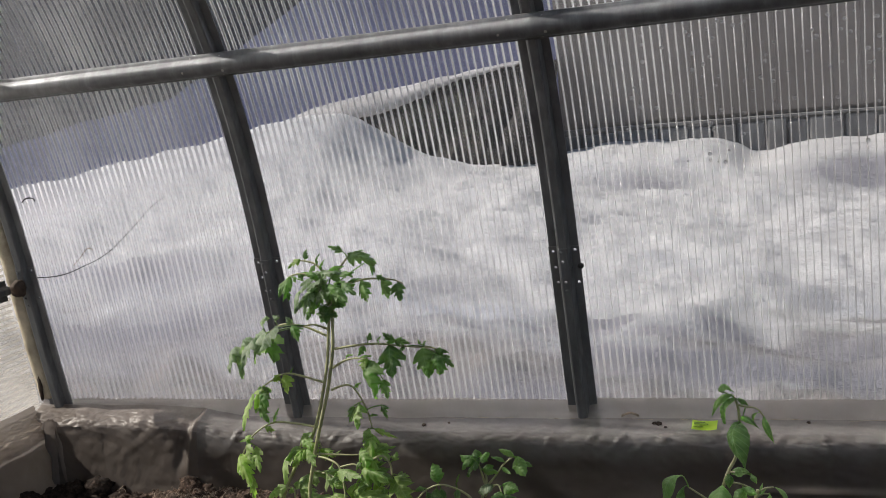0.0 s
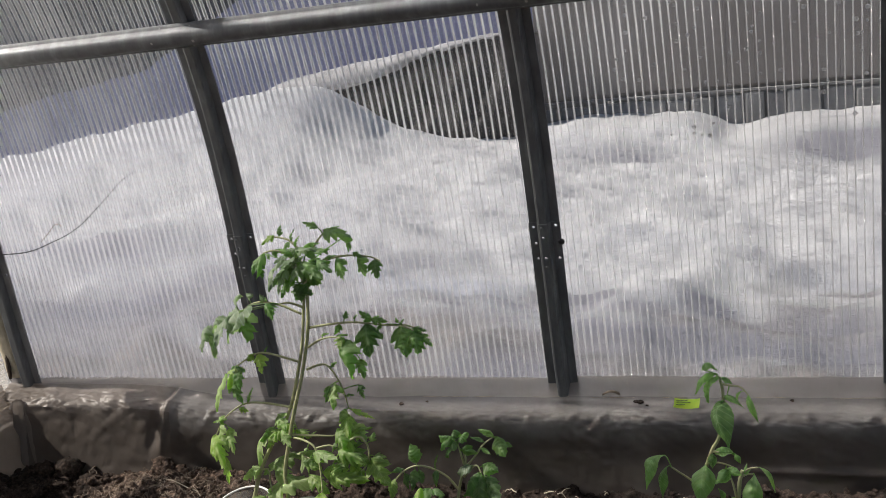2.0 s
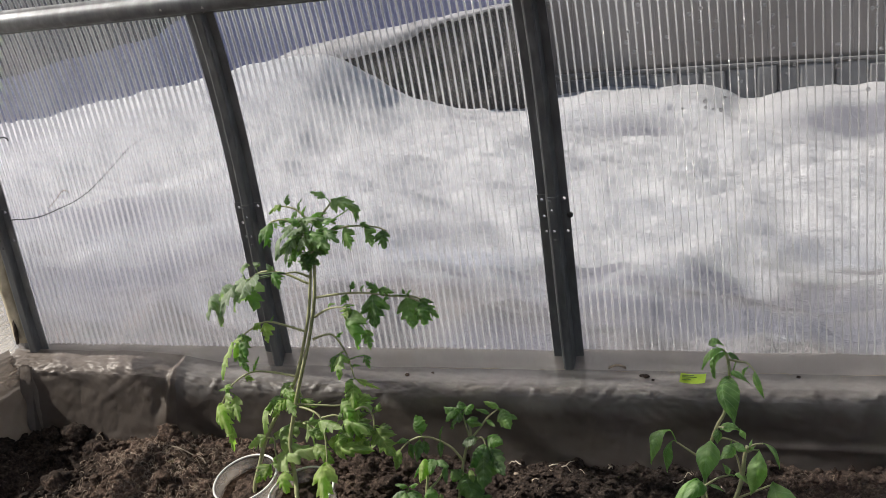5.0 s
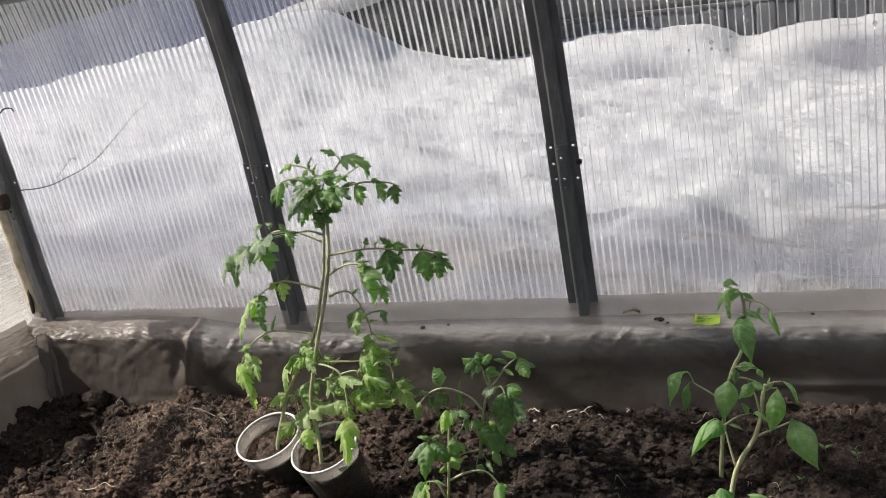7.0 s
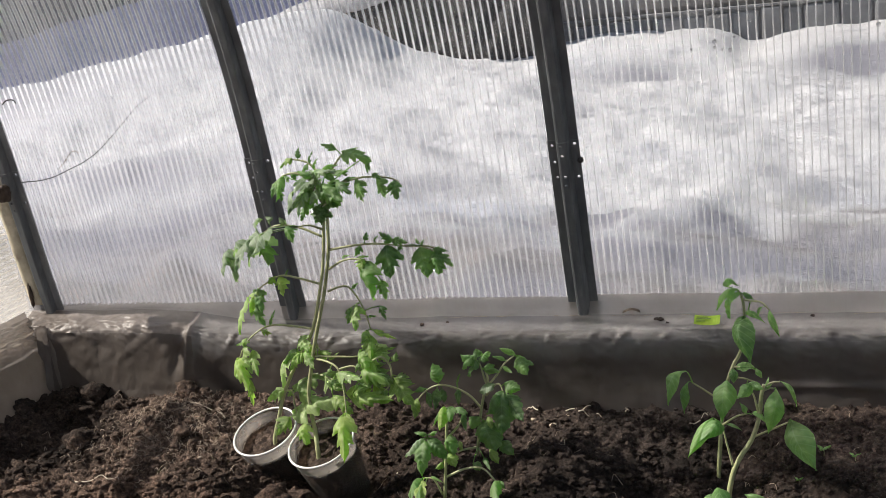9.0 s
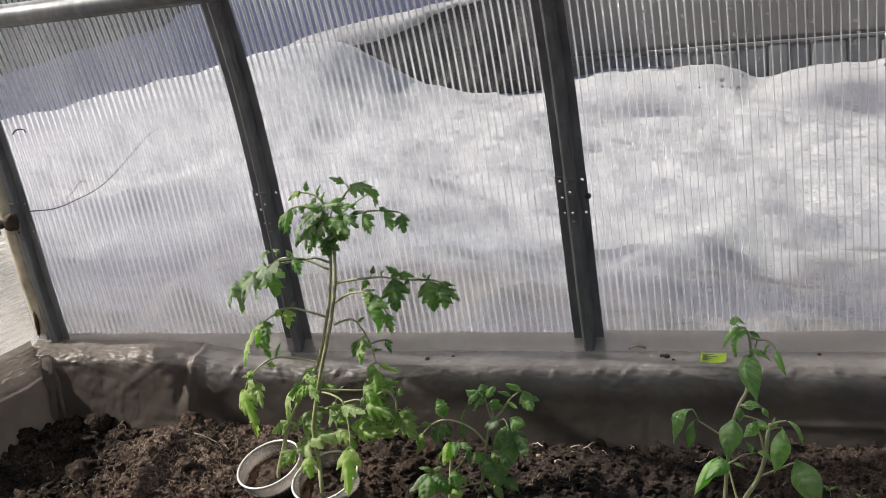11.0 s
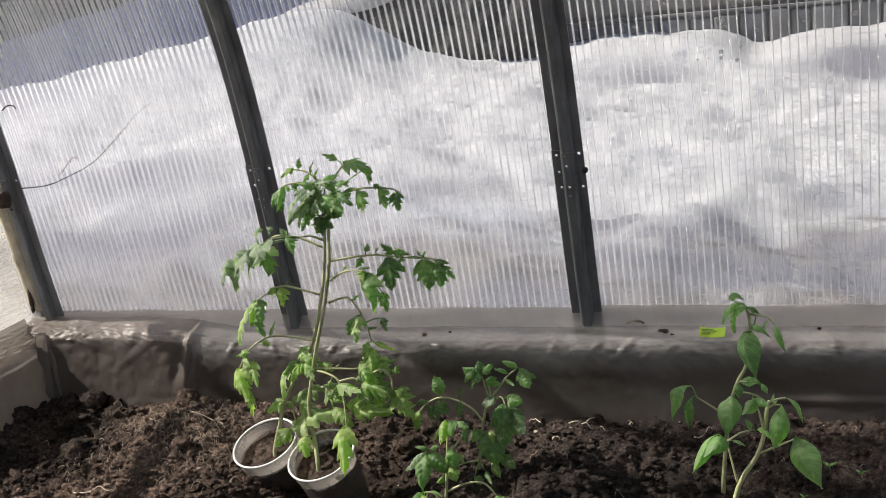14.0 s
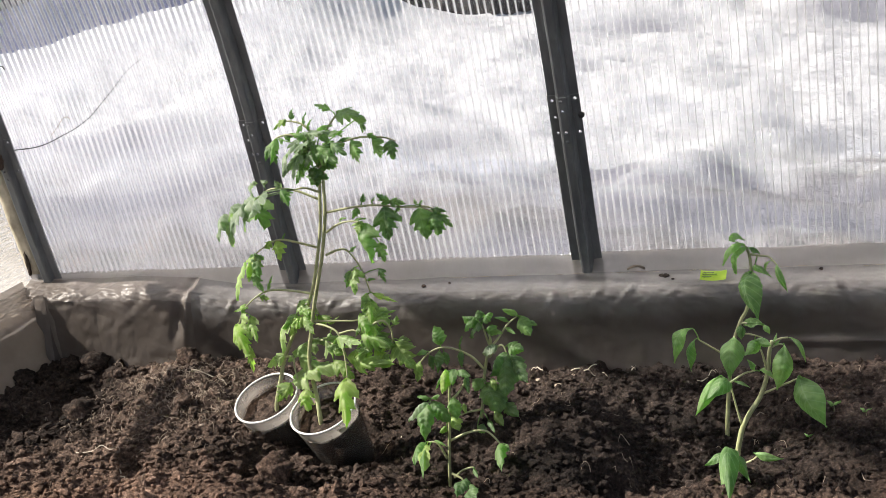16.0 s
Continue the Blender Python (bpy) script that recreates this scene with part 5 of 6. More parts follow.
leaf(tall_a, [(0.183, -0.360, 0.038), (0.187, -0.360, 0.026), (0.190, -0.360, 0.018)],
     [((0.187, -0.360, 0.018), (0.222, -0.381, 0.013), 0.023, "P"), ((0.208, -0.360, 0.004), (0.226, -0.362, 0.018), 0.006, "D")])
leaf(tall_a, [(0.233, -0.360, 0.269), (0.231, -0.380, 0.296), (0.231, -0.400, 0.313)],
     [((0.219, -0.400, 0.320), (0.199, -0.430, 0.275), 0.027, "S"), ((0.223, -0.400, 0.303), (0.217, -0.433, 0.271), 0.023, "S"), ((0.217, -0.380, 0.293), (0.215, -0.401, 0.269), 0.023, "D"), ((0.185, -0.400, 0.331), (0.174, -0.416, 0.293), 0.021, "D"), ((0.238, -0.400, 0.324), (0.225, -0.430, 0.313), 0.019, "S"), ((0.234, -0.400, 0.328), (0.210, -0.399, 0.338), 0.015, "D"), ((0.243, -0.400, 0.312), (0.232, -0.413, 0.285), 0.025, "S")])
leaf(tall_a, [(0.224, -0.360, 0.232), (0.208, -0.375, 0.243), (0.195, -0.390, 0.245)],
     [((0.175, -0.390, 0.246), (0.193, -0.413, 0.223), 0.021, "D"), ((0.145, -0.390, 0.244), (0.130, -0.436, 0.208), 0.032, "S"), ((0.125, -0.390, 0.235), (0.104, -0.409, 0.185), 0.029, "S"), ((0.103, -0.390, 0.225), (0.094, -0.438, 0.184), 0.029, "S")])
low_c = plant("tomato_plant", "small tomato seedling with puckered dark green leaves in the soil", [(0.412, -0.450, -0.240), (0.418, -0.450, -0.184), (0.426, -0.450, -0.125), (0.432, -0.450, -0.077), (0.437, -0.450, -0.056)], (.004, .0025), TOMATO)
leaf(low_c, [(0.423, -0.450, -0.164), (0.456, -0.453, -0.148), (0.485, -0.455, -0.145), (0.504, -0.458, -0.162), (0.512, -0.460, -0.178)],
     [((0.510, -0.458, -0.167), (0.526, -0.534, -0.172), 0.025, "D"), ((0.515, -0.458, -0.165), (0.524, -0.472, -0.172), 0.009, "D")])
leaf(low_c, [(0.413, -0.450, -0.196), (0.401, -0.450, -0.170), (0.385, -0.450, -0.167)],
     [((0.380, -0.454, -0.168), (0.382, -0.519, -0.172), 0.023, "D"), ((0.386, -0.464, -0.168), (0.404, -0.537, -0.172), 0.029, "P"), ((0.391, -0.464, -0.168), (0.410, -0.562, -0.172), 0.010, "D"), ((0.397, -0.450, -0.165), (0.420, -0.465, -0.167), 0.006, "D")])
leaf(low_c, [(0.426, -0.450, -0.125), (0.414, -0.460, -0.096), (0.404, -0.470, -0.089)],
     [((0.402, -0.470, -0.091), (0.369, -0.483, -0.116), 0.027, "S"), ((0.400, -0.470, -0.093), (0.402, -0.508, -0.136), 0.032, "D"), ((0.406, -0.470, -0.089), (0.439, -0.483, -0.117), 0.032, "D"), ((0.405, -0.470, -0.082), (0.386, -0.474, -0.078), 0.011, "D"), ((0.409, -0.470, -0.082), (0.423, -0.471, -0.077), 0.011, "D")])
leaf(low_c, [(0.434, -0.450, -0.077), (0.430, -0.450, -0.060), (0.431, -0.450, -0.048)],
     [((0.432, -0.450, -0.043), (0.426, -0.468, -0.076), 0.027, "P"), ((0.431, -0.450, -0.048), (0.412, -0.459, -0.073), 0.007, "D"), ((0.450, -0.450, -0.046), (0.474, -0.464, -0.049), 0.017, "D"), ((0.446, -0.450, -0.043), (0.445, -0.471, -0.060), 0.019, "D")])
leaf(low_c, [(0.434, -0.450, -0.094), (0.449, -0.445, -0.079), (0.459, -0.440, -0.062)],
     [((0.459, -0.440, -0.057), (0.469, -0.468, -0.076), 0.013, "D"), ((0.435, -0.450, -0.091), (0.446, -0.470, -0.118), 0.027, "D"), ((0.430, -0.450, -0.123), (0.446, -0.471, -0.136), 0.025, "P"), ((0.419, -0.450, -0.140), (0.407, -0.455, -0.148), 0.014, "P"), ((0.436, -0.450, -0.120), (0.448, -0.446, -0.109), 0.010, "D")])
leaf(low_c, [(0.417, -0.450, -0.222), (0.437, -0.455, -0.231), (0.447, -0.460, -0.248)],
     [((0.483, -0.574, -0.168), (0.480, -0.617, -0.172), 0.027, "D"), ((0.496, -0.600, -0.168), (0.510, -0.634, -0.172), 0.029, "D"), ((0.491, -0.588, -0.168), (0.507, -0.598, -0.172), 0.009, "D")])
leaf(low_c, [(0.421, -0.450, -0.229), (0.437, -0.450, -0.216), (0.455, -0.450, -0.211), (0.457, -0.450, -0.221)],
     [((0.484, -0.538, -0.168), (0.497, -0.559, -0.172), 0.008, "D")])
low_d = plant("tomato_plant", "small bushy tomato seedling with dark green leaves in the soil", [(0.432, -0.310, -0.202), (0.441, -0.310, -0.148), (0.449, -0.310, -0.107), (0.457, -0.310, -0.077), (0.466, -0.310, -0.052), (0.464, -0.310, -0.035)], (.004, .0025), TOMATO)
leaf(low_d, [(0.450, -0.310, -0.102), (0.430, -0.310, -0.078), (0.402, -0.310, -0.064), (0.378, -0.310, -0.061), (0.356, -0.310, -0.070), (0.339, -0.310, -0.086), (0.330, -0.310, -0.101)],
     [((0.378, -0.310, -0.057), (0.369, -0.304, -0.024), 0.030, "D"), ((0.352, -0.310, -0.067), (0.338, -0.322, -0.068), 0.017, "D"), ((0.356, -0.310, -0.075), (0.369, -0.334, -0.093), 0.019, "D"), ((0.375, -0.310, -0.067), (0.376, -0.337, -0.095), 0.027, "D"), ((0.382, -0.310, -0.068), (0.388, -0.318, -0.090), 0.017, "D"), ((0.336, -0.310, -0.086), (0.337, -0.337, -0.112), 0.019, "P"), ((0.412, -0.310, -0.064), (0.418, -0.312, -0.040), 0.011, "D"), ((0.412, -0.310, -0.068), (0.416, -0.328, -0.090), 0.014, "D")])
leaf(low_d, [(0.465, -0.310, -0.062), (0.483, -0.310, -0.042), (0.498, -0.310, -0.022), (0.516, -0.310, -0.008)],
     [((0.518, -0.310, -0.006), (0.492, -0.311, 0.006), 0.014, "D"), ((0.521, -0.310, -0.008), (0.541, -0.333, -0.032), 0.032, "D"), ((0.534, -0.310, -0.018), (0.550, -0.314, -0.023), 0.012, "D"), ((0.495, -0.310, -0.027), (0.515, -0.327, -0.032), 0.010, "D"), ((0.501, -0.310, -0.017), (0.480, -0.317, -0.006), 0.014, "D")])
leaf(low_d, [(0.463, -0.310, -0.057), (0.458, -0.310, -0.036), (0.455, -0.310, -0.021)],
     [((0.451, -0.310, -0.016), (0.420, -0.302, -0.009), 0.027, "D"), ((0.452, -0.310, -0.018), (0.435, -0.318, -0.042), 0.029, "D"), ((0.453, -0.310, -0.011), (0.449, -0.305, 0.003), 0.021, "D"), ((0.457, -0.310, -0.016), (0.474, -0.311, 0.000), 0.025, "D"), ((0.460, -0.310, -0.031), (0.479, -0.304, -0.026), 0.027, "D"), ((0.465, -0.310, -0.032), (0.490, -0.315, -0.035), 0.014, "D"), ((0.442, -0.310, -0.011), (0.430, -0.330, -0.024), 0.015, "D")])
leaf(low_d, [(0.461, -0.310, -0.079), (0.478, -0.317, -0.059), (0.490, -0.323, -0.054), (0.498, -0.330, -0.069)],
     [((0.479, -0.317, -0.056), (0.455, -0.327, -0.066), 0.023, "S"), ((0.498, -0.323, -0.054), (0.526, -0.331, -0.059), 0.030, "D"), ((0.497, -0.330, -0.064), (0.471, -0.351, -0.097), 0.040, "D"), ((0.498, -0.330, -0.067), (0.498, -0.369, -0.124), 0.046, "D"), ((0.504, -0.330, -0.069), (0.536, -0.369, -0.100), 0.038, "D")])
leaf(low_d, [(0.444, -0.310, -0.138), (0.457, -0.320, -0.123), (0.473, -0.330, -0.129)],
     [((0.445, -0.320, -0.113), (0.436, -0.337, -0.128), 0.025, "D"), ((0.452, -0.320, -0.123), (0.484, -0.364, -0.156), 0.048, "D"), ((0.463, -0.320, -0.113), (0.474, -0.341, -0.126), 0.014, "P"), ((0.464, -0.330, -0.165), (0.490, -0.378, -0.172), 0.019, "P"), ((0.485, -0.330, -0.155), (0.509, -0.352, -0.167), 0.025, "D")])
leaf(low_d, [(0.436, -0.310, -0.174), (0.412, -0.310, -0.179), (0.397, -0.310, -0.185)],
     [((0.404, -0.310, -0.164), (0.413, -0.329, -0.172), 0.012, "P"), ((0.450, -0.390, -0.168), (0.467, -0.398, -0.172), 0.019, "D"), ((0.464, -0.368, -0.168), (0.484, -0.406, -0.172), 0.010, "D")])
pep_e = plant("pepper_plant", "young pepper plant with smooth pointed leaves in the soil", [(0.859, -0.380, -0.224), (0.868, -0.380, -0.179), (0.880, -0.380, -0.151), (0.900, -0.380, -0.118), (0.912, -0.380, -0.081), (0.916, -0.380, -0.049), (0.921, -0.380, -0.030)], (.0058, .0036), PEPPER)
leaf(pep_e, [(0.901, -0.380, -0.116), (0.933, -0.385, -0.099), (0.958, -0.390, -0.085)],
     [((0.958, -0.390, -0.081), (0.993, -0.431, -0.146), 0.061, "D")])
leaf(pep_e, [(0.919, -0.380, -0.040), (0.928, -0.380, -0.036), (0.936, -0.380, -0.036)],
     [((0.938, -0.380, -0.036), (0.925, -0.397, -0.103), 0.044, "D")])
leaf(pep_e, [(0.922, -0.380, -0.033), (0.932, -0.380, -0.027), (0.944, -0.380, -0.025)],
     [((0.944, -0.380, -0.025), (0.969, -0.392, -0.059), 0.011, "D"), ((0.922, -0.380, -0.036), (0.928, -0.375, -0.020), 0.007, "D"), ((0.925, -0.380, -0.038), (0.935, -0.379, -0.027), 0.007, "D")])
leaf(pep_e, [(0.869, -0.380, -0.165), (0.863, -0.380, -0.137), (0.856, -0.380, -0.099)],
     [((0.854, -0.380, -0.099), (0.824, -0.427, -0.105), 0.034, "D"), ((0.843, -0.380, -0.085), (0.804, -0.410, -0.138), 0.030, "D")])
leaf(pep_e, [(0.856, -0.380, -0.097), (0.876, -0.375, -0.085), (0.892, -0.370, -0.082)],
     [((0.892, -0.370, -0.081), (0.884, -0.374, -0.062), 0.016, "D"), ((0.900, -0.370, -0.083), (0.923, -0.391, -0.086), 0.014, "D"), ((0.863, -0.380, -0.096), (0.886, -0.392, -0.100), 0.009, "D")])
leaf(pep_e, [(0.911, -0.380, -0.077), (0.907, -0.385, -0.052), (0.904, -0.390, -0.039)],
     [((0.904, -0.390, -0.025), (0.883, -0.410, -0.041), 0.030, "D"), ((0.900, -0.390, -0.023), (0.921, -0.407, -0.028), 0.019, "D")])
leaf(pep_e, [(0.858, -0.380, -0.224), (0.856, -0.390, -0.219), (0.853, -0.400, -0.215)],
     [((0.863, -0.491, -0.168), (0.824, -0.504, -0.172), 0.026, "D"), ((0.862, -0.497, -0.168), (0.854, -0.580, -0.172), 0.030, "D"), ((0.866, -0.497, -0.168), (0.865, -0.608, -0.172), 0.034, "D"), ((0.868, -0.491, -0.168), (0.890, -0.552, -0.172), 0.023, "D")])
leaf(pep_e, [(0.863, -0.380, -0.235), (0.881, -0.385, -0.224), (0.890, -0.390, -0.214)],
     [((0.892, -0.472, -0.168), (0.933, -0.483, -0.172), 0.017, "D")])
pep_f = plant("pepper_plant", "taller pepper seedling with pointed leaves leaning to the film", [(0.836, -0.270, -0.228), (0.842, -0.270, -0.166), (0.847, -0.270, -0.127), (0.855, -0.270, -0.078), (0.868, -0.270, -0.040), (0.880, -0.270, -0.017), (0.889, -0.270, 0.025), (0.889, -0.270, 0.062), (0.885, -0.270, 0.081)], (.0048, .0028), PEPPER)
leaf(pep_f, [(0.851, -0.270, -0.104), (0.817, -0.275, -0.078), (0.803, -0.280, -0.066)],
     [((0.796, -0.280, -0.048), (0.765, -0.319, -0.088), 0.042, "D"), ((0.798, -0.280, -0.064), (0.788, -0.298, -0.112), 0.027, "D")])
leaf(pep_f, [(0.857, -0.270, -0.074), (0.858, -0.280, -0.067), (0.859, -0.290, -0.061)],
     [((0.859, -0.290, -0.059), (0.851, -0.339, -0.108), 0.053, "D")])
leaf(pep_f, [(0.869, -0.270, -0.042), (0.875, -0.275, -0.040), (0.879, -0.280, -0.039)],
     [((0.872, -0.270, -0.044), (0.908, -0.277, -0.045), 0.029, "D"), ((0.867, -0.270, -0.045), (0.869, -0.284, -0.065), 0.023, "D"), ((0.905, -0.280, -0.041), (0.913, -0.286, -0.056), 0.015, "D")])
leaf(pep_f, [(0.889, -0.270, 0.033), (0.892, -0.275, 0.036), (0.894, -0.280, 0.040)],
     [((0.896, -0.280, 0.042), (0.897, -0.343, -0.006), 0.048, "D"), ((0.889, -0.280, 0.047), (0.874, -0.294, 0.013), 0.034, "D")])
leaf(pep_f, [(0.885, -0.270, 0.081), (0.884, -0.270, 0.083), (0.882, -0.270, 0.085)],
     [((0.885, -0.270, 0.083), (0.865, -0.281, 0.044), 0.042, "D"), ((0.882, -0.270, 0.088), (0.847, -0.287, 0.061), 0.021, "D"), ((0.888, -0.270, 0.081), (0.905, -0.277, 0.074), 0.017, "D"), ((0.859, -0.270, 0.095), (0.883, -0.278, 0.098), 0.023, "D")])
leaf(pep_f, [(0.888, -0.270, 0.072), (0.900, -0.270, 0.069), (0.917, -0.270, 0.066), (0.929, -0.270, 0.052)],
     [((0.929, -0.270, 0.053), (0.943, -0.294, 0.015), 0.015, "D"), ((0.920, -0.270, 0.059), (0.911, -0.276, 0.042), 0.009, "D"), ((0.894, -0.270, 0.046), (0.922, -0.301, 0.043), 0.015, "D")])
leaf(pep_f, [(0.858, -0.270, -0.061), (0.880, -0.270, -0.061), (0.901, -0.270, -0.068)],
     [((0.888, -0.270, -0.071), (0.899, -0.282, -0.076), 0.013, "D")])


# ---- cups ----
def build_cup(rim, axis, label):
    up = Vector(axis).normalized()
    turn = up.to_track_quat("Z", "Y").to_matrix().to_4x4()
    thing = empty("plastic_cup", (0, 0, 0), label=label, category="cup", group="cups in the bed")
    thing.matrix_world = Matrix.Translation(rim) @ turn
    n, R, r, h = 48, 0.0585, 0.043, 0.135

    def ring(rad, z):
        return [(rad * math.cos(2 * math.pi * k / n), rad * math.sin(2 * math.pi * k / n), z) for k in range(n)]

    def taper(z):
        return r + (R - r) * (z + h) / h
    bm = bmesh.new()
    rows = [ring(taper(z), z) for z in [-h + (h - 0.034) * i / 8 for i in range(9)]]
    inner = [ring(taper(z) - 0.0010, z) for z in (-0.026, -0.06, -h + 0.002)]
    loft(bm, rows + inner, caps=True)
    part("wall", bm, CUP, thing, "thin see-through plastic wall against wet soil", True)
    bm = bmesh.new()
    loft(bm, [ring(taper(z) + e, z) for z, e in ((-0.026, 0), (-0.024, 0.0009), (-0.02, 0.0002), (-0.003, 0.0002), (-0.003, -0.001), (-0.026, -0.001))], caps=False)
    part("upper_band", bm, BAND, thing, "dusty milky band above the soil", True)
    bm = bmesh.new()
    tub = 0.0017
    rings = []
    for k in range(n):
        a = 2 * math.pi * k / n
        c = Vector((math.cos(a), math.sin(a), 0))
        rings.append([c * (R + tub * 1.2 * math.cos(b)) + Vector((0, 0, -0.002 + tub * math.sin(b))) for b in [2 * math.pi * q / 8 for q in range(8)]])
    rings.append(rings[0])
    loft(bm, rings, caps=False)
    bmesh.ops.remove_doubles(bm, verts=bm.verts, dist=1e-5)
    part("rim", bm, RIMW, thing, "rolled white plastic rim", True)
    # the earth inside, its top still level
    bm = bmesh.new()
    rows = [ring(taper(z) - 0.0017, z) for z in (-h + 0.004, -0.1, -0.06, -0.029)]
    loft(bm, rows, caps=True)
    part("earth_fill", bm, POTTING, thing, "dark soil filling the cup", True)
    bm = bmesh.new()
    g = 18
    centre = bm.verts.new((0, 0, -0.026))
    last = None
    for q in range(1, g + 1):
        rad = (taper(-0.029) - 0.002) * q / g
        row = []
        for k in range(n):
            a = 2 * math.pi * k / n
            x, y = rad * math.cos(a), rad * math.sin(a)
            row.append(bm.verts.new((x, y, -0.027 + 0.007 * fbm(x * 45 + rim[0] * 9, y * 45, 3) + 0.003 * fbm(x * 140, y * 140, 6, 2))))
        for k in range(n):
            if last is None:
                bm.faces.new((centre, row[k], row[(k + 1) % n]))
            else:
                bm.faces.new((last[k], row[k], row[(k + 1) % n], last[(k + 1) % n]))
        last = row
    part("earth_top", bm, POTTING, thing, smooth=True)
    return thing


build_cup((0.066, -0.366, -0.126), (-0.12, -0.38, 0.92), "white-rimmed plastic cup tilted in the soil, holding a tomato plant")
build_cup((0.188, -0.404, -0.128), (-0.12, -0.38, 0.92), "white-rimmed plastic cup leaning in a dug pit, holding a tomato plant")

# ---- clods, crumbs and roots ----
crumb_rng = random.Random(77)
for x, y, s in ((-0.455, -0.105, 0.030), (-0.505, -0.115, 0.024), (-0.235, -0.105, 0.024), (-0.20, -0.10, 0.016), (-0.345, -0.33, 0.030), (-0.395, -0.13, 0.018), (0.15, -0.53, 0.030), (0.06, -0.50, 0.018), (0.27, -0.20, 0.022), (0.31, -0.17, 0.026), (-0.30, -0.46, 0.016), (0.62, -0.30, 0.018), (-0.12, -0.33, 0.016), (1.10, -0.30, 0.016), (-0.56, -0.20, 0.024), (-0.47, -0.20, 0.017)):
    bm = bmesh.new()
    lumpy(bm, (0, 0, 0), (s, s * crumb_rng.uniform(0.8, 1.1), s * crumb_rng.uniform(0.65, 0.85)), x * 31 + y * 17, 3, 0.45, 2.2)
    ob = part("soil_clod", bm, SOIL, smooth=True)
    ob.location = (x, y, soil_z(x, y) + s * 0.35)
    tagged(ob, "rough lump of dark garden soil on the bed", "soil clod", "clods on the bed")


def build_crumbs():
    ico = bmesh.new()
    bmesh.ops.create_icosphere(ico, subdivisions=1, radius=1)
    ico.verts.ensure_lookup_table()
    shape = [v.co.copy() for v in ico.verts]
    tris = [tuple(v.index for v in f.verts) for f in ico.faces]
    ico.free()
    r = crumb_rng
    verts, faces = [], []
    for k in range(26000):
        x, y = r.uniform(-0.6, 1.3), -0.085 - 0.62 * r.random() ** 0.75
        s = 0.0012 + 0.0068 * r.random() ** 5 + (0.0015 if r.random() < 0.2 else 0)
        if k % 26 == 0:
            s = r.uniform(0.004, 0.009) * (1.4 if x < -0.36 else 1)
        z = soil_z(x, y) + s * 0.35
        b = len(verts)
        sx, sy, sz = s * r.uniform(0.7, 1.4), s * r.uniform(0.7, 1.2), s * r.uniform(0.5, 0.95)
        for c in shape:
            q = 1 + r.uniform(-0.42, 0.42)
            verts.append((x + c.x * sx * q, y + c.y * sy * q, z + c.z * sz * q))
        faces += [(a + b, c + b, d + b) for a, c, d in tris]
    me = bpy.data.meshes.new("soil_crumbs")
    me.from_pydata(verts, [], faces)
    me.materials.append(CRUMB)
    tagged(new("soil_crumbs", me), "loose crumbs of dark soil over the bed", "soil", kind="stuff")


build_crumbs()


def build_roots():
    r = random.Random(5)
    bm = bmesh.new()
    spots = [(r.gauss(-0.15, 0.11), r.gauss(-0.26, 0.10)) for _ in range(900)] + [(r.uniform(-0.5, 1.25), r.uniform(-0.6, -0.1)) for _ in range(110)]
    for x, y in spots:
        if y > -0.09 or y < -0.64:
            continue
        a = r.uniform(0, math.pi * 2)
        n = r.uniform(0.006, 0.024)
        pts = []
        for k in range(4):
            px, py = x + math.cos(a) * n * k / 3, y + math.sin(a) * n * k / 3
            a += r.uniform(-0.7, 0.7)
            pts.append((px, min(py, -0.088), soil_z(px, py) + 0.003 + (0.006 * r.random() if 0 < k < 3 else 0)))
        tube(bm, smooth_line(pts, 3), (r.uniform(0.0004, 0.0009), 0.0003), 4)
    tagged(part("dry_roots", bm, STRAW, smooth=True), "dry pale roots and straw in the soil", "roots", kind="stuff")
    bm = bmesh.new()
    for x, y, a0, n in ((-0.25, -0.49, 0.5, 0.09), (-0.14, -0.53, -1.3, 0.07), (-0.16, -0.22, 0.3, 0.08), (0.55, -0.11, 0.1, 0.05), (0.50, -0.12, 2.0, 0.04), (0.58, -0.14, 0.4, 0.045), (0.27, -0.28, 0.2, 0.05), (0.66, -0.11, 1.2, 0.03), (0.78, -0.16, 0.1, 0.035)):
        pts, a, px, py = [], a0, x, y
        for k in range(6):
            pts.append((px, py, soil_z(px, py) + 0.004 + 0.007 * r.random()))
            a += r.uniform(-0.6, 0.6)
            px, py = px + math.cos(a) * n / 5, min(py + math.sin(a) * n / 5, -0.09)
        tube(bm, smooth_line(pts, 4), (0.0013, 0.0006), 5)
    tagged(part("white_roots", bm, PALEROOT, smooth=True), "pale bent roots lying on the soil", "roots", kind="stuff")


build_roots()

# ---- small things on the ledge and the sheet ----
bm = bmesh.new()
rows = [[(-0.017 + 0.046 * i / 8, -0.0115 + 0.023 * j / 4, 0.0012 + 0.003 * (i / 8 - 0.5) ** 2 * 4 + 0.002 * (j / 4) ** 2) for i in range(9)] for j in range(5)]
loft(bm, rows, closed=False)
bmesh.ops.solidify(bm, geom=bm.faces[:], thickness=0.0006)
tag = part("plant_label", bm, LIME)
tag.matrix_world = pose(0.801, -0.03, -0.043, 24, 0, -3)
tagged(tag, "small lime green paper label lying on the film", "label")
for k, (w, v) in enumerate(((0.020, 0.0055), (0.026, 0.001), (0.016, -0.004))):
    bm = bmesh.new()
    box(bm, (-0.013, v - 0.0009, 0.0042 + 0.001 * (v > 0)), (-0.013 + w, v + 0.0009, 0.0048 + 0.001 * (v > 0)))
    part("print_line", bm, INK, tag)
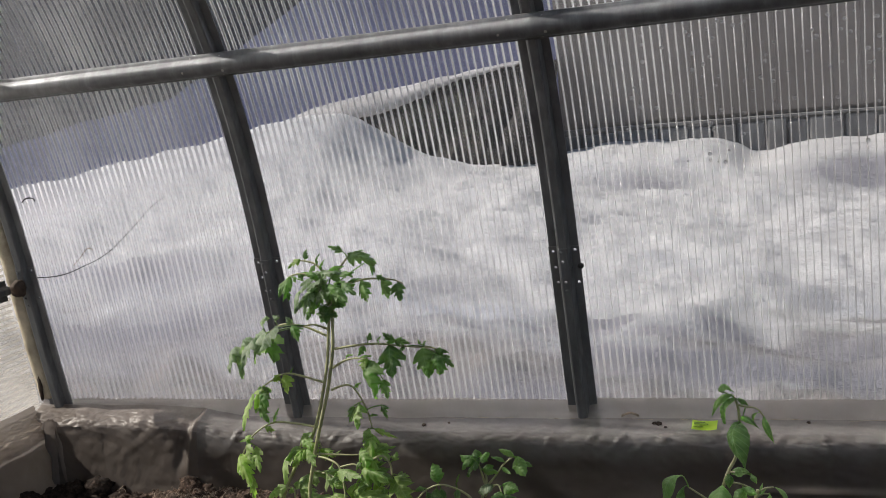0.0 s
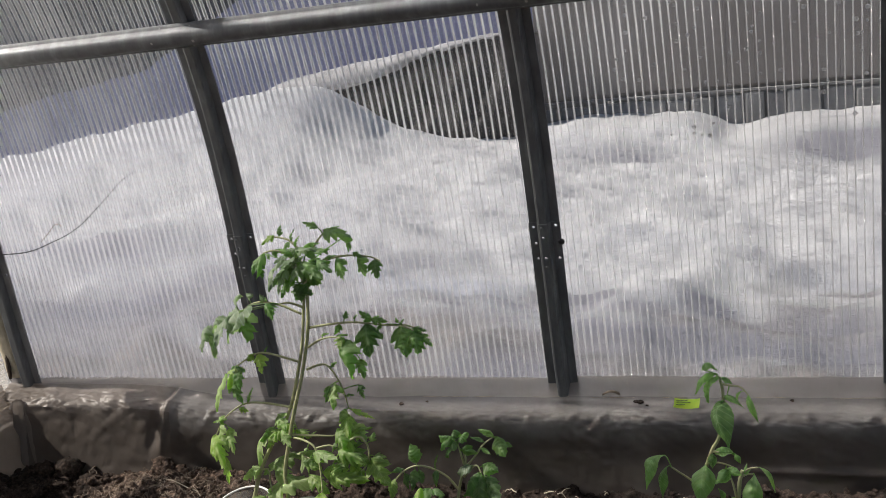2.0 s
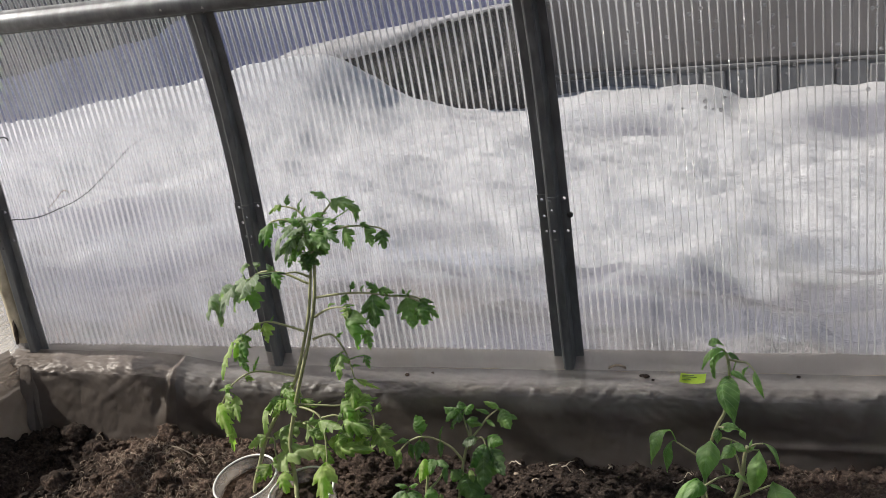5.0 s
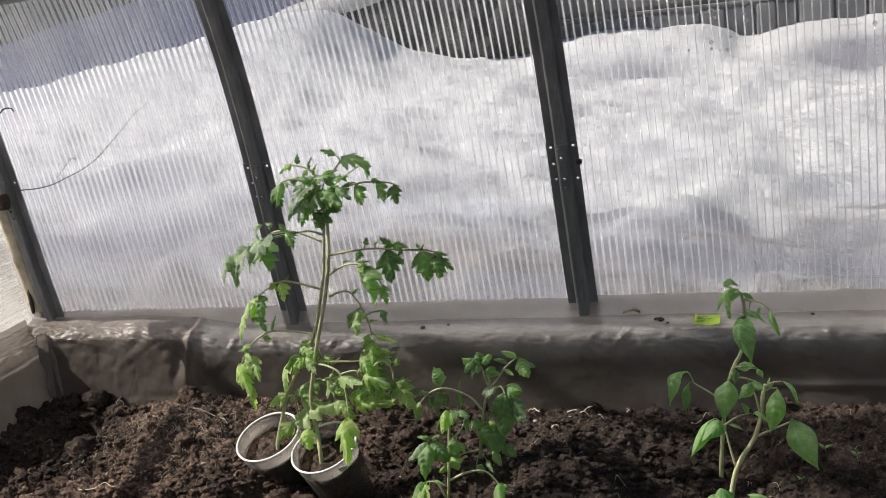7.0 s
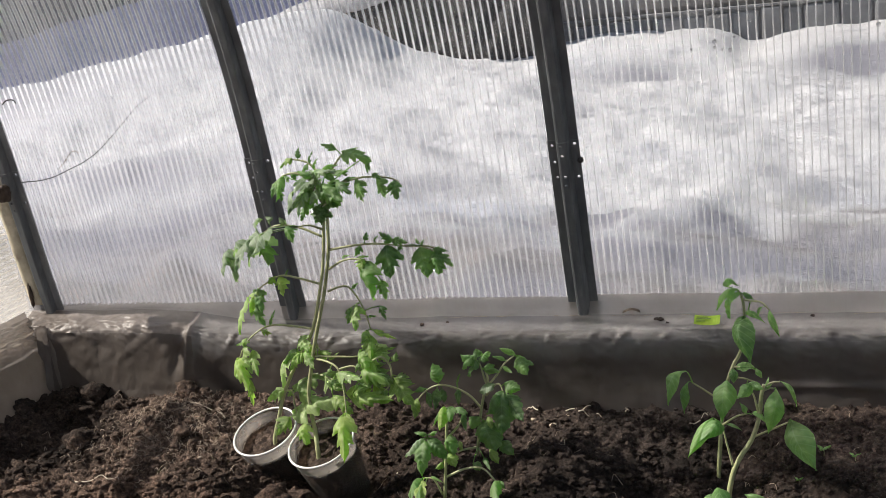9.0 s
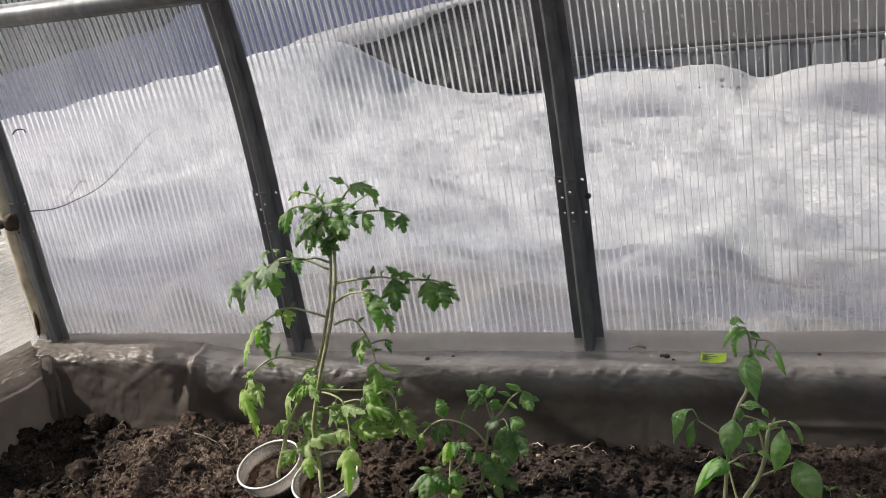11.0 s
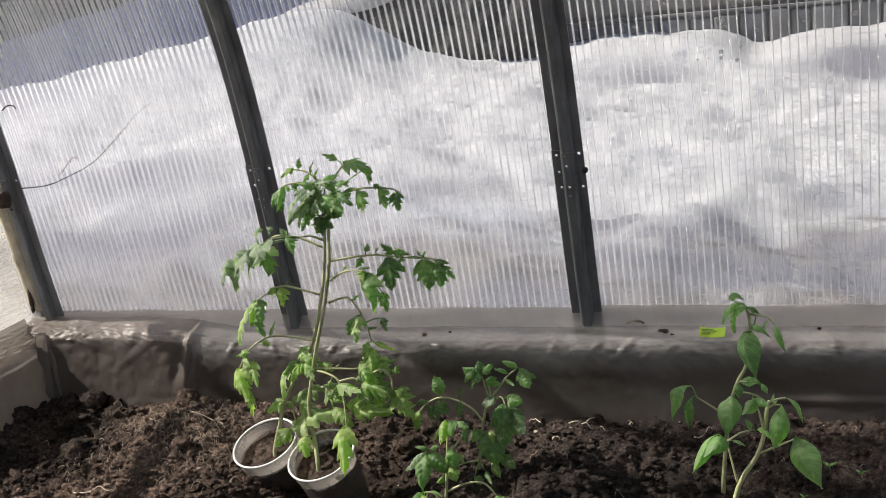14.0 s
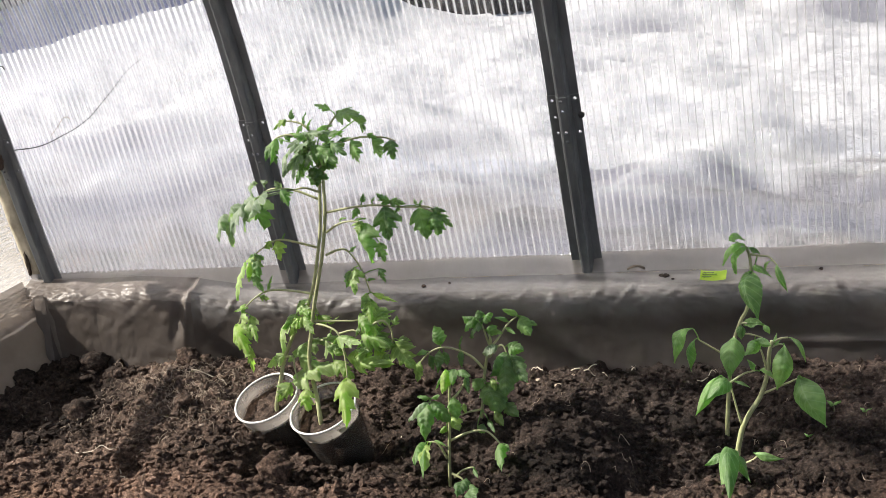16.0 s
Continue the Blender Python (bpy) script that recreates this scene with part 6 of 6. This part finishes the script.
for x, y, s in ((0.713, -0.018, 0.005), (0.722, -0.02, 0.0065), (0.735, -0.03, 0.003), (0.26, -0.028, 0.0045), (0.31, -0.02, 0.003), (0.99, -0.012, 0.004)):
    bm = bmesh.new()
    lumpy(bm, (0, 0, 0), (s, s, s * 0.7), x * 50, 2, 0.4, 2.0)
    ob = part("soil_clod", bm, SOIL, smooth=True)
    ob.location = (x, y, -0.041 - 0.3 * (-0.012 - y) * 0.8 + s * 0.2)
    tagged(ob, "small dark crumb of soil on the film ledge", "soil clod", "crumbs on the ledge")

# brown dirt caught in the crease behind the ledge
bm = bmesh.new()
seam = random.Random(31)
for x0, x1 in ((0.30, 0.44), (0.52, 0.60), (0.62, 0.71), (0.76, 0.80), (0.86, 0.98), (1.04, 1.2)):
    pts = [Vector((x, -0.010 - 0.003 * seam.random(), -0.0355 + 0.003 * fbm(x * 9, 2, 4))) for x in np.linspace(x0, x1, 9)]
    for a, b in zip(pts, pts[1:]):
        if seam.random() < 0.8:
            tube(bm, [a, (a + b) / 2 + Vector((0, 0, seam.uniform(-0.001, 0.001))), b], (seam.uniform(0.0002, 0.0007), seam.uniform(0.0002, 0.0006)), 5)
tagged(part("dirt_seam", bm, STRAW, smooth=True), "broken line of brown dirt in the film crease", "dirt", kind="stuff")

# a thin dark wire that springs from the end arch across the sheet
bm = bmesh.new()
pts = []
for x, z in ((-0.568, 0.286), (-0.519, 0.288), (-0.482, 0.295), (-0.444, 0.308), (-0.405, 0.322), (-0.366, 0.342), (-0.329, 0.368), (-0.29, 0.397), (-0.249, 0.428), (-0.213, 0.447)):
    p, n = profile_at(z)
    pts.append(Vector((x, p[1], p[2])) + n * 0.004)
tube(bm, smooth_line(pts, 6), (0.0013, 0.0004), 6)
tagged(part("wire", bm, WIRE, smooth=True), "thin dark curved wire on the sheet", "wire")
# a dry scrap of tendril that clings beside the wire
bm = bmesh.new()
pts = []
for x, z in ((-0.470, 0.309), (-0.449, 0.325), (-0.430, 0.342), (-0.419, 0.346), (-0.411, 0.342)):
    p, n = profile_at(z)
    pts.append(Vector((x, p[1], p[2])) + n * 0.003)
tube(bm, smooth_line(pts, 5), (0.0006, 0.0009), 5)
tagged(part("tendril", bm, STRAW, smooth=True), "dry brown scrap of tendril on the clear sheet", "plant scrap")
bm = bmesh.new()
pts = []
for x, z in ((-0.548, 0.452), (-0.538, 0.459), (-0.527, 0.461), (-0.518, 0.459), (-0.516, 0.453)):
    p, n = profile_at(z)
    pts.append(Vector((x, p[1], p[2])) + n * 0.004)
tube(bm, smooth_line(pts, 5), (0.0016, 0.0014), 6)
tagged(part("hook", bm, HOLE, smooth=True), "small black wire hook on the sheet", "hook")

# water drops that cling to the sheet
bm = bmesh.new()
drop_rng = random.Random(12)
for k in range(150):
    z = 0.44 + 0.3 * drop_rng.random() ** 0.7
    x = drop_rng.uniform(0.7, 1.35) + 0.1 * (z - 0.44)
    p, n = profile_at(z)
    bolt(bm, Vector((x, p[1], p[2])) + n * 0.0005, n, drop_rng.uniform(0.002, 0.0042), 0.0014)
tagged(part("water_drops", bm, DROP, smooth=True), "small water drops clinging to the clear sheet", "water drops", kind="stuff")

# end wall: cross rail, bracket and the foam that seals the edge
bm = bmesh.new()
loft(bm, [[(-0.640 + h * 1.2, y, 0.262 + u * 0.8) for u, h in HAT] for y in [-0.075 - 2.9 * i / 4 for i in range(5)]])
rail_end = empty("end_rail", (0, 0, 0), label="dark steel cross rail of the end wall", category="rail")
part("rail", bm, STEEL, rail_end)
bm = bmesh.new()
lumpy(bm, (-0.600, -0.085, 0.268), (0.015, 0.012, 0.018), 5, 3, 0.5, 2.0)
part("bracket", bm, RUST, rail_end, "rusty dark bracket", True)
# foam, spread over the arch flange in place of its dusty, sunlit tan
bm = bmesh.new()
rings = []
for i in range(60):
    z = 0.004 + 0.736 * i / 59
    y = lower_y(max(0, z)) - 0.003
    o = 0.004 * fbm(z * 30, 5, 2) + 0.002 * fbm(z * 75, 2, 6)
    rings.append([(-0.6435, y + 0.010, z), (-0.6435, y - 0.003 + 0.4 * o, z), (-0.634, y - 0.007 + 0.6 * o, z), (-0.620 + o, y - 0.006 - 0.5 * o, z), (-0.611 + 1.3 * o, y - 0.003, z), (-0.612, y + 0.004, z)])
loft(bm, rings)
tagged(part("foam_seal", bm, FOAM, smooth=True), "yellowed mounting foam sealing the end arch", "foam seal")
bm = bmesh.new()
lumpy(bm, (-0.630, -0.019, 0.035), (0.005, 0.004, 0.030), 9, 3, 0.6, 3.0)
tagged(part("foam_crack", bm, RUST, smooth=True), "dark crumbled gap in the foam seal", "crack")

# tiny weeds that sprout from the bed
for x, y, s in ((1.003, -0.285, 0.013), (1.05, -0.30, 0.010), (0.965, -0.34, 0.008)):
    sprout = empty("sprout", (x, y, soil_z(x, y)), label="tiny green weed sprouting from the soil", category="weed", group="weeds in the bed")
    bm = bmesh.new()
    tube(bm, smooth_line([(0, 0, -0.004), (0.001, 0, s * 0.5), (0, -0.001, s)], 4), (0.0008, 0.0006), 5)
    part("stem", bm, STEM, sprout, smooth=True)
    for a in (0.4, 2.5, 4.2):
        tip = Vector((math.cos(a), math.sin(a), 0.35)) * s
        part("leaf", blade((0, -0.001, s), Vector((0, -0.001, s)) + tip, s * 0.6, ROUND, (0, -0.3, 0.9)), PEPPER, sprout, smooth=True)
# pebbles and a dried leaf curl
for x, y, s in ((0.545, -0.20, 0.006), (0.50, -0.16, 0.004), (0.22, -0.52, 0.005), (-0.05, -0.40, 0.004)):
    bm = bmesh.new()
    lumpy(bm, (0, 0, 0), (s * 1.3, s, s * 0.7), x * 40, 2, 0.35, 2.0)
    ob = part("pebble", bm, STRAW, smooth=True)
    ob.location = (x, y, soil_z(x, y) + s * 0.3)
    tagged(ob, "small dusty brown pebble lying on the soil", "pebble", "pebbles on the bed")
bm = bmesh.new()
loft(bm, [[(-0.016 + 0.032 * i / 8, 0.006 * math.cos(a), 0.004 + 0.006 * math.sin(a) + 0.006 * math.sin(math.pi * i / 8)) for a in (0.3, 1.0, 1.7, 2.4)] for i in range(9)], closed=False)
bmesh.ops.solidify(bm, geom=bm.faces[:], thickness=0.0005)
curl = part("dried_leaf", bm, STRAW, smooth=True)
curl.matrix_world = pose(0.668, -0.014, -0.036, 10, 0, 6)
tagged(curl, "curled brown dried leaf on the film ledge", "dried leaf")
